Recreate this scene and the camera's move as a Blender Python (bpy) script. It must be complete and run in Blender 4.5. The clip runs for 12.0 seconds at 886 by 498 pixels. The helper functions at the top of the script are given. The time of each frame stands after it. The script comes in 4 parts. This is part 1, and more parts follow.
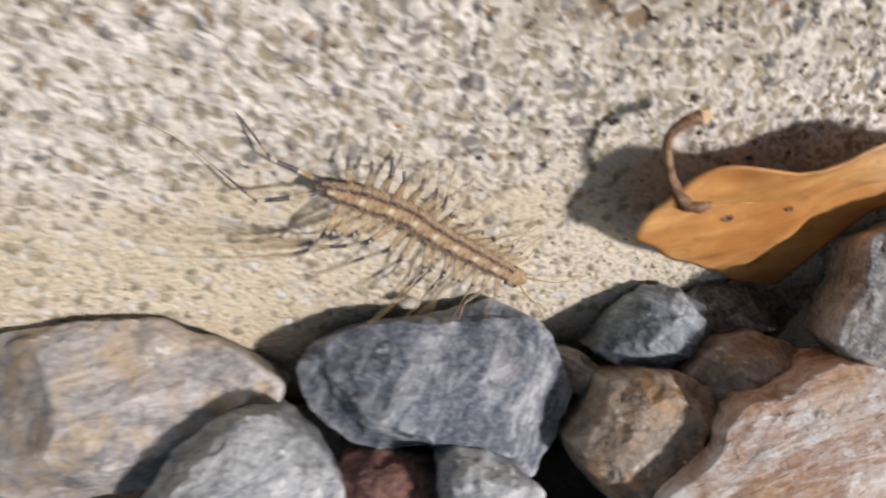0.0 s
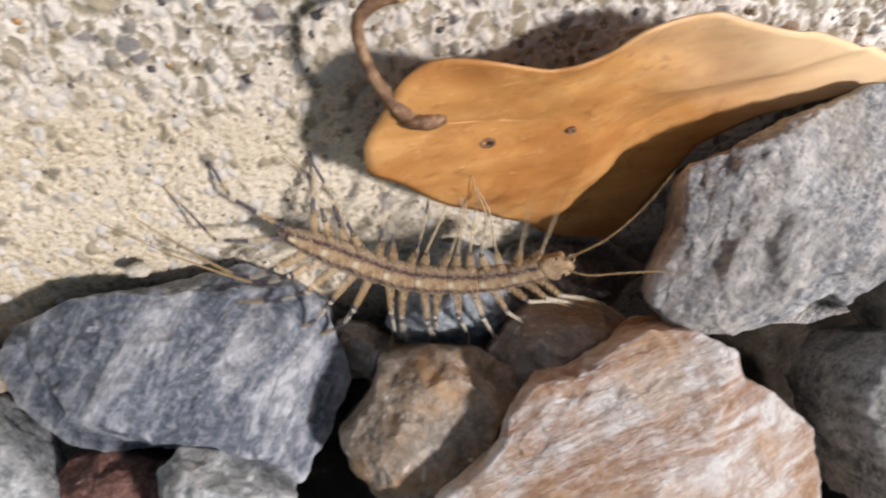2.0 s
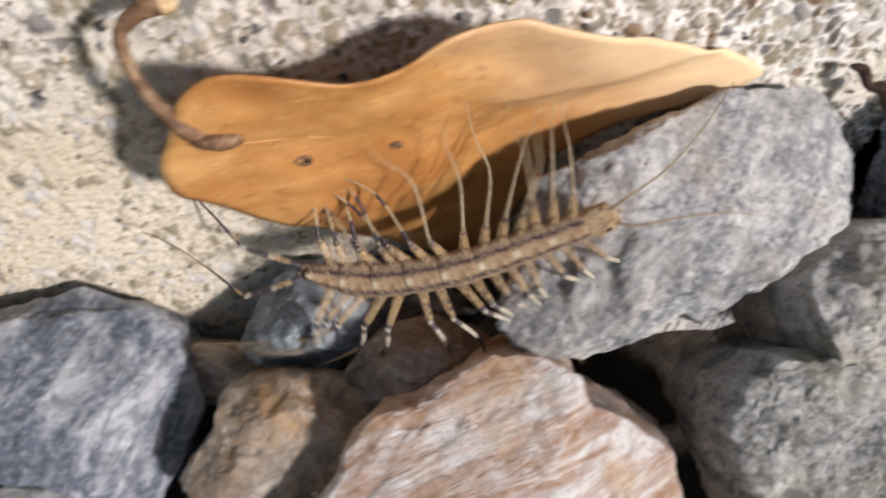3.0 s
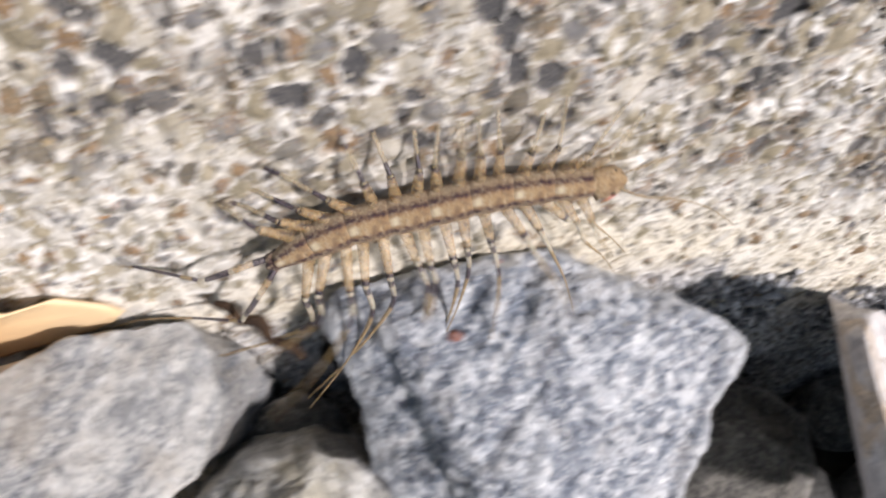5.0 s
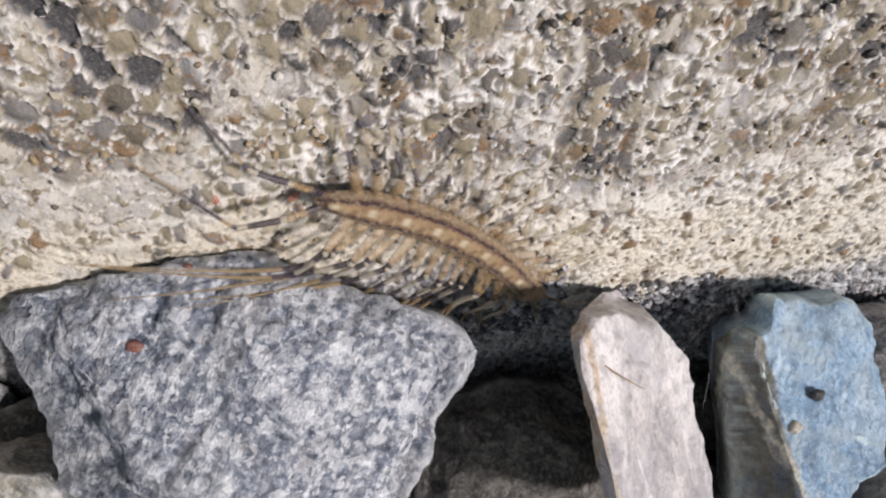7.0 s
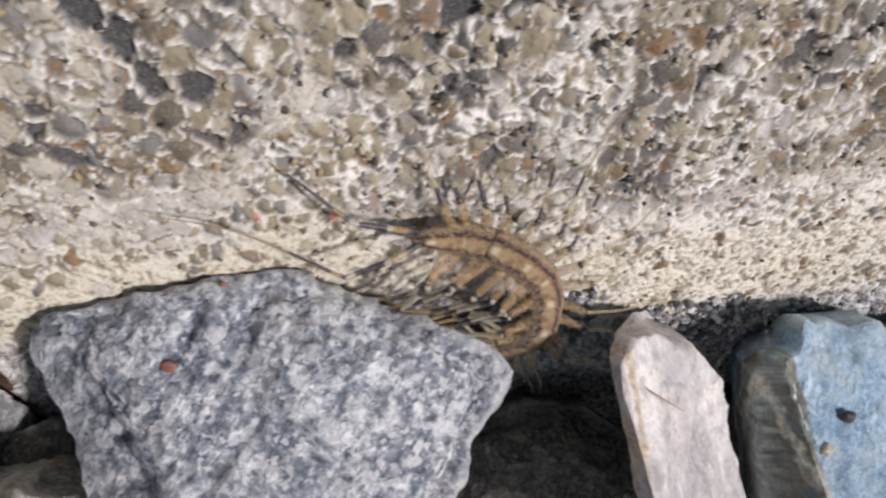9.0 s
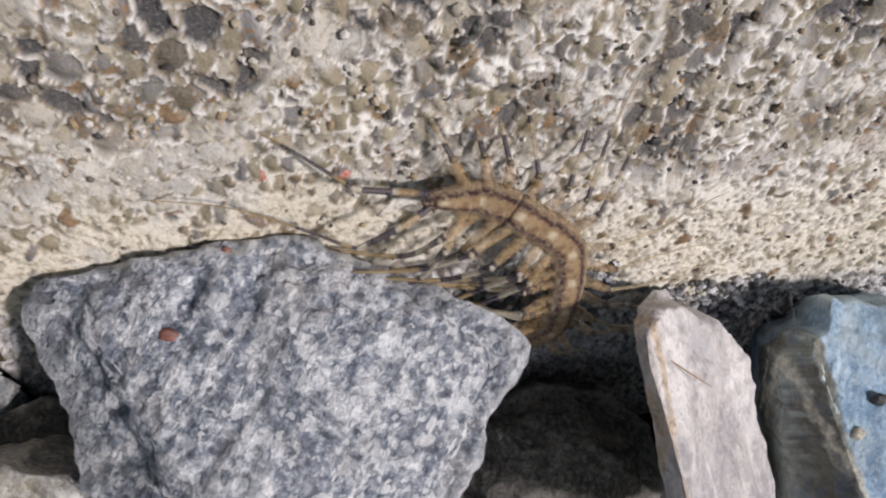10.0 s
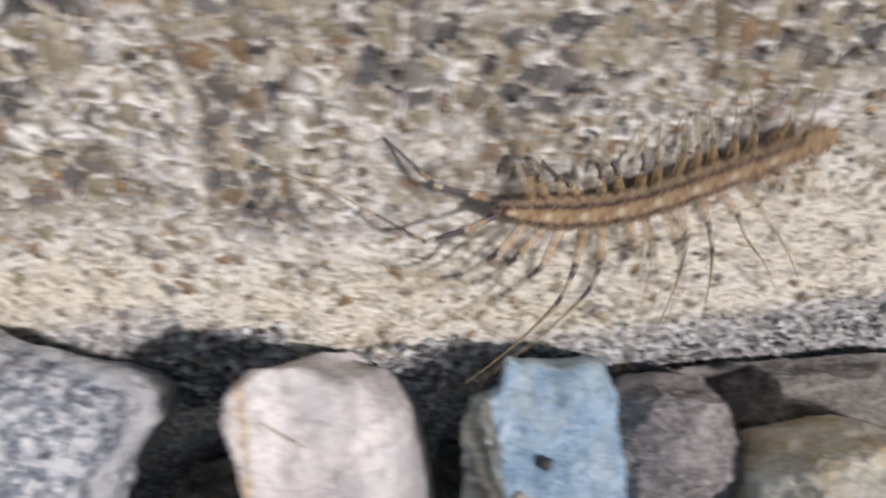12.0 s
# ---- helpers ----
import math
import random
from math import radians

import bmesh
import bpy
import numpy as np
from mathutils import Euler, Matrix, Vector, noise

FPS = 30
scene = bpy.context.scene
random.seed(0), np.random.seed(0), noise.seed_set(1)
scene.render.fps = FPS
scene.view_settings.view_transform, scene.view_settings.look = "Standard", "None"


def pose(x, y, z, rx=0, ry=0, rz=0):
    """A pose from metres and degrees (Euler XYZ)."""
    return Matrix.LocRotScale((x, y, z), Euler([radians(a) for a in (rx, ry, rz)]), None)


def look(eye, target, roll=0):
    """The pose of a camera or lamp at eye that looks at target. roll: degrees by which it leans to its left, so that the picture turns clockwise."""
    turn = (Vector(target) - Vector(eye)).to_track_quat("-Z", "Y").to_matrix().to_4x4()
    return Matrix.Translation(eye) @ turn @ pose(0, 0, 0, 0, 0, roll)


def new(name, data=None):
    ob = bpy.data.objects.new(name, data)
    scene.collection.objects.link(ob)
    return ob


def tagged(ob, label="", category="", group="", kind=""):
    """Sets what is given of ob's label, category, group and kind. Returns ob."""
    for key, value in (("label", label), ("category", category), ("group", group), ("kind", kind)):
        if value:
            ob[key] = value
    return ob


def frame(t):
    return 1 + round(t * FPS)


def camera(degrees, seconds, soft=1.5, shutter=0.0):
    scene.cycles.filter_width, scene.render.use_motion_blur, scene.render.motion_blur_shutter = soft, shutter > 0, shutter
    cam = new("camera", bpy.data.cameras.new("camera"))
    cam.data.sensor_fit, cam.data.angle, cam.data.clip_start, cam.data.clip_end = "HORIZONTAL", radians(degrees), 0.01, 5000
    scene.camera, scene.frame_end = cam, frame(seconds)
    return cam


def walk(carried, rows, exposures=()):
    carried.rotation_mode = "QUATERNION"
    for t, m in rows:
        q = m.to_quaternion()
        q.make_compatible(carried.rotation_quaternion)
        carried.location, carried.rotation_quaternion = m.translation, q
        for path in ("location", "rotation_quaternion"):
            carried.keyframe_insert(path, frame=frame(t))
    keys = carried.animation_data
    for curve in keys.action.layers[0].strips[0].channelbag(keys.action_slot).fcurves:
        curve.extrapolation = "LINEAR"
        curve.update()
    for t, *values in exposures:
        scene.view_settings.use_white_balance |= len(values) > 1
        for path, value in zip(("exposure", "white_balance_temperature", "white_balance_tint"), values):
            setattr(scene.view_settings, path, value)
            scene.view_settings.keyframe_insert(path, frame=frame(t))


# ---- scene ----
SOFT = 2.1
cam = camera(62.0, 12.0, SOFT, 0.65)
MM = 0.001

# eye, target (mm) and roll along the way
PATH = [
    (0, (-115.59, -69.85, 66.33), (-107.14, -20.51, 3.93), 4.57),
    (0.5, (-98.41, -66.3, 54.04), (-91.19, -16.69, -8.31), 2.75),
    (1, (-91.68, -66.04, 48.94), (-83.75, -16.26, -13.18), 3.41),
    (1.5, (-84.41, -66.11, 43.31), (-75.92, -17.15, -19.39), 3.47),
    (2, (-79.25, -64.91, 45.44), (-71.01, -15.31, -16.78), 2.97),
    (2.5, (-67.89, -64.18, 44.53), (-59.91, -15.07, -18.12), 2.50),
    (2.6, (-66.74, -64.28, 44.2), (-58.37, -15.07, -18.32), 2.74),
    (2.7, (-66.45, -62.52, 43.96), (-57.06, -14.43, -19.28), 3.88),
    (4.3, (-14.17, -58.2, 49.04), (-8.86, -6.17, -11.49), -3.70),
    (4.4, (-13.55, -52.9, 52.73), (-5.89, -4.92, -10.83), -1.10),
    (4.5, (-11.52, -50.34, 54.57), (-2.92, -3.7, -9.85), 0.37),
    (5, (8.87, -48.85, 59.51), (19.8, -0.95, -3.63), 3.03),
    (5.5, (28.94, -45.44, 60.96), (38.27, 0.96, -3.53), 1.68),
    (6, (46.31, -48.11, 58.28), (54.72, -2.06, -6.59), 0.72),
    (6.5, (47.02, -49.55, 58.09), (55.59, -3.58, -6.82), 0.67),
    (7, (44.3, -49.15, 57.72), (52.86, -3.3, -7.27), 0.75),
    (7.2, (44.81, -48.88, 57.98), (53.29, -3.27, -7.2), 0.71),
    (8.8, (41.92, -47.92, 56.86), (51.56, -1.31, -7.43), 1.90),
    (9, (39.13, -47.64, 57.13), (49.24, -0.5, -6.71), 2.29),
    (9.5, (36.9, -49.35, 53.67), (47.28, -2.09, -10.04), 2.57),
    (10, (37.39, -48.58, 51.11), (47.81, -0.51, -11.98), 2.61),
    (10.5, (40.78, -48.59, 48.6), (50.76, 1.32, -13.12), 2.76),
    (11, (41.49, -49.28, 49.86), (51.34, 2.32, -10.48), 2.41),
    (11.5, (54.47, -50.93, 52.98), (66.01, 2.06, -5.83), 3.16),
    (12, (78.77, -57.36, 52.48), (88.51, -3.37, -5.75), 0.90),
]


def mm(x, y, z):
    return Vector((x * MM, y * MM, z * MM))


walk(cam, [(t, look(mm(*eye), mm(*target), roll)) for t, eye, target, roll in PATH],
     exposures=[(0.0, -0.2), (0.5, -0.38), (1.5, -0.14), (2.5, -0.1), (4.5, -0.04), (5.0, -0.02), (6.0, -0.36), (9.5, -0.5), (10.5, -0.63), (11.0, -0.69), (12.0, -0.5)])

# ---- daylight: low sun from behind the viewer's right shoulder ----
SUN_AZ, SUN_EL = 142.0, 24.5
world = bpy.data.worlds.new("sky")
scene.world = world
world.use_nodes = True
wn = world.node_tree
sky = wn.nodes.new("ShaderNodeTexSky")
sky.sky_type, sky.sun_disc = "NISHITA", False
sky.sun_elevation, sky.sun_rotation = radians(SUN_EL), radians(SUN_AZ)
wn.nodes["Background"].inputs[1].default_value = 0.085
wn.links.new(sky.outputs[0], wn.nodes["Background"].inputs[0])
sun_data = bpy.data.lights.new("sun", "SUN")
sun_data.energy, sun_data.angle, sun_data.color = 5.0, radians(5.0), (1.0, 0.935, 0.955)
sun = new("sun", sun_data)
sun_from = Vector((math.sin(radians(SUN_AZ)) * math.cos(radians(SUN_EL)), math.cos(radians(SUN_AZ)) * math.cos(radians(SUN_EL)), math.sin(radians(SUN_EL))))
sun.matrix_world = look(sun_from * 3, (0, 0, 0))


# ---- materials ----
class Nodes:
    """Short hand for one procedural material; lengths in the mesh's own space, in millimetres."""

    def __init__(self, name, rough=0.8, spec=0.3):
        self.mat = bpy.data.materials.new(name)
        self.mat.use_nodes = True
        self.t = self.mat.node_tree
        self.bsdf = self.t.nodes["Principled BSDF"]
        self.bsdf.inputs["Roughness"].default_value = rough
        self.bsdf.inputs["Specular IOR Level"].default_value = spec
        co = self.t.nodes.new("ShaderNodeTexCoord")
        mp = self.t.nodes.new("ShaderNodeMapping")
        mp.inputs["Scale"].default_value = (1000, 1000, 1000)
        self.t.links.new(co.outputs["Object"], mp.inputs[0])
        self.co = mp.outputs[0]

    def link(self, a, b):
        self.t.links.new(a, b)

    def squeeze(self, rot, scale):
        turn, mp = self.t.nodes.new("ShaderNodeMapping"), self.t.nodes.new("ShaderNodeMapping")
        turn.inputs["Rotation"].default_value = [radians(a) for a in rot]
        mp.inputs["Scale"].default_value = scale
        self.link(self.co, turn.inputs[0])
        self.link(turn.outputs[0], mp.inputs[0])
        return mp.outputs[0]

    def noise(self, size, detail=4, rough=0.6, co=None, distort=0.0):
        n = self.t.nodes.new("ShaderNodeTexNoise")
        n.inputs["Scale"].default_value = 1.0 / size
        n.inputs["Detail"].default_value, n.inputs["Roughness"].default_value = detail, rough
        n.inputs["Distortion"].default_value = distort
        self.link(co or self.co, n.inputs["Vector"])
        return n.outputs[0]

    def cells(self, size, feature="F1", out="Distance", co=None):
        n = self.t.nodes.new("ShaderNodeTexVoronoi")
        n.feature = feature
        n.inputs["Scale"].default_value = 1.0 / size
        self.link(co or self.co, n.inputs["Vector"])
        return n.outputs[out]

    def ramp(self, fac, stops):
        r = self.t.nodes.new("ShaderNodeValToRGB")
        e = r.color_ramp.elements
        while len(e) < len(stops):
            e.new(0.5)
        for el, (p, c) in zip(e, stops):
            el.position = p
            el.color = (*c, 1) if isinstance(c, tuple) else (c, c, c, 1)
        self.link(fac, r.inputs[0])
        return r.outputs[0]

    def mix(self, fac, a, b, mode="MIX"):
        m = self.t.nodes.new("ShaderNodeMix")
        m.data_type, m.blend_type = "RGBA", mode
        for slot, val in ((0, fac), (6, a), (7, b)):
            sock = m.inputs[slot]
            if isinstance(val, (int, float)):
                sock.default_value = val if slot == 0 else (val, val, val, 1)
            elif isinstance(val, tuple):
                sock.default_value = (*val, 1)
            else:
                self.link(val, sock)
        return m.outputs[2]

    def math(self, op, a, b=0.0):
        m = self.t.nodes.new("ShaderNodeMath")
        m.operation = op
        for sock, val in zip(m.inputs, (a, b)):
            if isinstance(val, (int, float)):
                sock.default_value = val
            else:
                self.link(val, sock)
        return m.outputs[0]

    def attr(self, name, out="Fac"):
        a = self.t.nodes.new("ShaderNodeAttribute")
        a.attribute_name = name
        return a.outputs[out]

    def bump(self, height, mm_deep, strength=1.0, after=None):
        b = self.t.nodes.new("ShaderNodeBump")
        b.inputs["Strength"].default_value, b.inputs["Distance"].default_value = strength, mm_deep * MM
        self.link(height, b.inputs["Height"])
        if after is not None:
            self.link(after, b.inputs["Normal"])
        return b.outputs[0]

    def done(self, colour=None, normal=None, rough=None):
        for val, key in ((colour, "Base Color"), (normal, "Normal"), (rough, "Roughness")):
            if val is not None:
                if isinstance(val, tuple):
                    self.bsdf.inputs[key].default_value = (*val, 1)
                else:
                    self.link(val, self.bsdf.inputs[key])
        return self.mat


def stone_material(name, dark, mid, light, stain=None, bands=None, speck=0.5, gloss=0.5, contrast=1.0, grainy=1.0, relief=1.0, rinds=(), stained=0.8):
    """Broken crystalline rock: blotches, sub-millimetre crystals, optional streaks (slope across the heap, width) and rusty stain."""
    n = Nodes(name, gloss, 0.5)
    co = n.squeeze((-37.7, 0, -bands[0]), (0.22, 1.0, 0.6)) if bands else n.squeeze((20, 50, 10), (0.7, 1.0, 0.8))
    lo, hi = 0.5 - 0.13 / contrast, 0.5 + 0.13 / contrast
    base = n.ramp(n.noise(bands[1] if bands else 5.0, 7, 0.7, co, 0.6), [(lo, dark), (0.5, mid), (hi, light)])
    warp = n.t.nodes.new("ShaderNodeMix")
    warp.data_type, warp.blend_type = "RGBA", "ADD"
    warp.inputs[0].default_value = 1.0
    fuzz = n.t.nodes.new("ShaderNodeTexNoise")
    fuzz.inputs["Scale"].default_value, fuzz.inputs["Detail"].default_value = 1.3, 5
    n.link(n.co, fuzz.inputs["Vector"])
    n.link(n.co, warp.inputs[6])
    n.link(fuzz.outputs["Color"], warp.inputs[7])
    bright = tuple(min(0.88, c * 1.25 + 0.10) for c in light)
    grain = n.noise(0.9, 5, 0.8)
    base = n.mix(n.ramp(grain, [(0.46, 0.0), (0.6, 0.8 * grainy)]), base, light)
    base = n.mix(n.ramp(n.noise(0.75, 5, 0.8, n.squeeze((50, 20, 70), (1, 1.5, 0.8))), [(0.52, 0.0), (0.62, 0.85 * grainy)]), base, tuple(c * 0.75 for c in dark))
    pick = n.cells(speck, "F1", "Color", warp.outputs[2])
    base = n.mix(n.ramp(pick, [(0.74, 0.0), (0.95, 0.5 * grainy)]), base, bright)
    base = n.mix(n.ramp(pick, [(0.06, 0.4 * grainy), (0.22, 0.0)]), base, tuple(c * 0.45 for c in dark))
    if stain:
        patch = n.ramp(n.noise(8, 6, 0.7, n.squeeze((11, 50, 70), (1, 1, 1)), 0.5), [(0.46, 0.0), (0.64, stained)])
        base = n.mix(patch, base, stain)
    for way, lo_edge, hi_edge, ragged, colour in rinds:
        # weathered skin on one side of the stone, or a seam through it, with a ragged edge
        dot = n.t.nodes.new("ShaderNodeVectorMath")
        dot.operation = "DOT_PRODUCT"
        n.link(n.co, dot.inputs[0])
        dot.inputs[1].default_value = way
        far = n.math("ADD", dot.outputs["Value"], n.math("MULTIPLY", n.math("SUBTRACT", n.noise(5, 6, 0.7, n.squeeze((60, 15, 35), (1, 1, 1))), 0.5), ragged))
        mask = n.math("MULTIPLY", n.ramp(n.math("SUBTRACT", far, lo_edge), [(0.0, 0.0), (0.5, 1.0)]), n.ramp(n.math("SUBTRACT", hi_edge, far), [(0.0, 0.0), (0.5, 1.0)]))
        skin = n.mix(n.ramp(n.noise(1.1, 6, 0.75), [(0.38, 0.0), (0.64, 1.0)]), tuple(c * 0.55 for c in colour), tuple(min(0.85, c * 1.35) for c in colour))
        base = n.mix(n.math("MULTIPLY", mask, 0.9), base, skin)
    base = n.mix(n.ramp(n.noise(3.2, 5, 0.65, n.squeeze((75, 5, 40), (1, 1.3, 0.9)), 0.4), [(0.36, 0.55), (0.5, 0.0)]), base, tuple(c * 0.8 for c in dark))
    geo = n.t.nodes.new("ShaderNodeNewGeometry")
    worn = n.math("MULTIPLY", n.ramp(geo.outputs["Pointiness"], [(0.515, 0.0), (0.57, 0.75)]), n.ramp(n.noise(1.6, 5, 0.7), [(0.35, 0.2), (0.6, 1.0)]))
    base = n.mix(worn, base, bright)
    big = n.bump(n.noise(2.4, 7, 0.75, co), 0.8 * relief, 0.9)
    mid_b = n.bump(n.cells(1.1, "F1", "Distance", warp.outputs[2]), 0.25, 0.6, big)
    fine = n.bump(n.noise(0.4, 4, 0.75), 0.12, 0.9, mid_b)
    rough = n.ramp(pick, [(0.3, gloss + 0.2), (0.9, gloss - 0.25)])
    return n.done(base, fine, rough)


def granite_material():
    """Coarse granite: interlocking crystals of two sizes, cloudy pale and dark areas, faint rust."""
    n = Nodes("granite", 0.45, 0.5)
    fuzz = n.t.nodes.new("ShaderNodeTexNoise")
    fuzz.inputs["Scale"].default_value, fuzz.inputs["Detail"].default_value = 1.5, 5
    n.link(n.co, fuzz.inputs["Vector"])
    co = n.mix(1.0, n.co, fuzz.outputs["Color"], "ADD")
    # interlocking crystals, gathered into darker and paler streaks that run down across the face
    streak = n.noise(3.6, 6, 0.7, n.squeeze((-37.7, 0, -52), (0.45, 1.25, 0.8)), 0.8)
    mass = n.math("ADD", n.noise(1.3, 6, 0.64, co), n.math("MULTIPLY", n.math("SUBTRACT", streak, 0.5), 0.55))
    stops = [(0.33, (0.06, 0.075, 0.10)), (0.42, (0.15, 0.175, 0.22)), (0.51, (0.28, 0.31, 0.36)), (0.57, (0.46, 0.485, 0.52)), (0.63, (0.70, 0.715, 0.74)), (0.70, (0.88, 0.885, 0.89))]
    fine = n.cells(0.55, "F1", "Color", co)
    coarse = n.cells(1.5, "F1", "Color", co)
    col = n.ramp(mass, stops)
    col = n.mix(n.ramp(coarse, [(0.68, 0.0), (0.8, 0.55)]), col, (0.80, 0.81, 0.82))
    col = n.mix(n.ramp(fine, [(0.18, 0.4), (0.3, 0.0)]), col, (0.09, 0.08, 0.105))
    col = n.mix(n.ramp(fine, [(0.72, 0.0), (0.84, 0.6)]), col, (0.84, 0.85, 0.86))
    col = n.mix(n.ramp(n.noise(6, 5, 0.7, n.squeeze((30, 70, 0), (1, 1, 1))), [(0.52, 0.0), (0.68, 0.35)]), col, (0.36, 0.32, 0.27))
    geo = n.t.nodes.new("ShaderNodeNewGeometry")
    col = n.mix(n.ramp(geo.outputs["Pointiness"], [(0.515, 0.0), (0.57, 0.7)]), col, (0.80, 0.81, 0.82))
    b = n.bump(n.noise(3.0, 6, 0.7, n.squeeze((-37.7, 0, -52), (0.6, 1.1, 0.8))), 2.0, 0.95)
    b = n.bump(n.cells(1.1, "F1", "Distance", co), 0.3, 0.7, b)
    b = n.bump(n.noise(0.4, 4, 0.75), 0.12, 0.9, b)
    return n.done(col, b, n.ramp(fine, [(0.2, 0.62), (0.9, 0.22)]))


M_TAN = stone_material("tan_rock", (0.12, 0.12, 0.13), (0.36, 0.335, 0.32), (0.66, 0.60, 0.54), stain=(0.50, 0.36, 0.20), bands=(12, 7), grainy=0.5)
M_PALE = stone_material("pale_grey_rock", (0.13, 0.15, 0.16), (0.32, 0.34, 0.34), (0.55, 0.56, 0.55), bands=(35, 3), grainy=0.7)
M_BLUEGREY = stone_material("blue_grey_rock", (0.045, 0.06, 0.085), (0.10, 0.12, 0.155), (0.42, 0.43, 0.45), bands=(64, 4.5), contrast=1.2, grainy=0.5)
M_RED = stone_material("red_rock", (0.06, 0.025, 0.02), (0.14, 0.055, 0.04), (0.24, 0.12, 0.09))
M_BROWN = stone_material("brown_rock", (0.12, 0.095, 0.07), (0.30, 0.245, 0.185), (0.48, 0.42, 0.35), stain=(0.45, 0.26, 0.11), grainy=0.6)
M_BUFF = stone_material("buff_rock", (0.15, 0.12, 0.095), (0.29, 0.25, 0.21), (0.44, 0.39, 0.34), stain=(0.30, 0.17, 0.09), grainy=0.35, relief=0.6)
M_DARKBLUE = stone_material("dark_blue_rock", (0.07, 0.085, 0.10), (0.20, 0.23, 0.25), (0.42, 0.45, 0.46), bands=(-40, 4), grainy=0.45)
M_STRIPED = stone_material("striped_rock", (0.38, 0.215, 0.125), (0.56, 0.43, 0.355), (0.78, 0.75, 0.71), stain=(0.58, 0.36, 0.18), stained=0.55, bands=(20, 4.2), contrast=1.8, grainy=0.45, relief=2.2)
M_STREAKED = stone_material("streaked_rock", (0.13, 0.145, 0.17), (0.32, 0.325, 0.33), (0.66, 0.645, 0.61), stain=(0.42, 0.36, 0.28), bands=(60, 5), grainy=1.0, contrast=1.4, relief=1.8, stained=0.45)
M_GREENGREY = stone_material("green_grey_rock", (0.11, 0.115, 0.11), (0.36, 0.365, 0.35), (0.68, 0.67, 0.62), stain=(0.44, 0.41, 0.28), contrast=1.5, relief=1.8, stained=0.5)
M_ROUND = stone_material("round_rock", (0.15, 0.15, 0.145), (0.46, 0.45, 0.42), (0.76, 0.74, 0.68), stain=(0.52, 0.46, 0.32), contrast=1.4, relief=1.6, stained=0.6)
M_BIG = granite_material()
M_WHITE = stone_material("white_rock", (0.36, 0.34, 0.35), (0.62, 0.58, 0.56), (0.82, 0.785, 0.76), stain=(0.47, 0.46, 0.48), bands=(75, 6), grainy=0.55, relief=0.7, contrast=1.3,
                         rinds=(((-1, 0, 0), 6.2, 7.8, 5.0, (0.56, 0.44, 0.31)), ((-1, 0, 0), 7.6, 30.0, 3.0, (0.46, 0.42, 0.40))))
M_BLUE = stone_material("blue_rock", (0.11, 0.19, 0.29), (0.22, 0.37, 0.53), (0.50, 0.63, 0.74), stain=(0.38, 0.46, 0.50), bands=(60, 6), grainy=0.7, relief=0.7,
                        rinds=(((-1, 0, 0), 3.7, 30.0, 2.4, (0.16, 0.145, 0.10)), ((-0.97, -0.19, -0.15), 5.0, 6.4, 3.2, (0.62, 0.60, 0.50))))
M_MAUVE = stone_material("mauve_rock", (0.09, 0.085, 0.085), (0.24, 0.22, 0.22), (0.44, 0.40, 0.39))
M_SLAB = stone_material("slab_rock", (0.08, 0.07, 0.06), (0.17, 0.155, 0.14), (0.33, 0.31, 0.28), bands=(5, 3))
M_YELLOW = stone_material("yellow_rock", (0.36, 0.34, 0.26), (0.62, 0.59, 0.48), (0.82, 0.80, 0.71), stain=(0.60, 0.43, 0.18))
# rock colour darkened to carry the shade of deep gaps
M_GAPSHADE = stone_material("gap_shade_rock", (0.03, 0.028, 0.026), (0.085, 0.078, 0.068), (0.22, 0.205, 0.175))


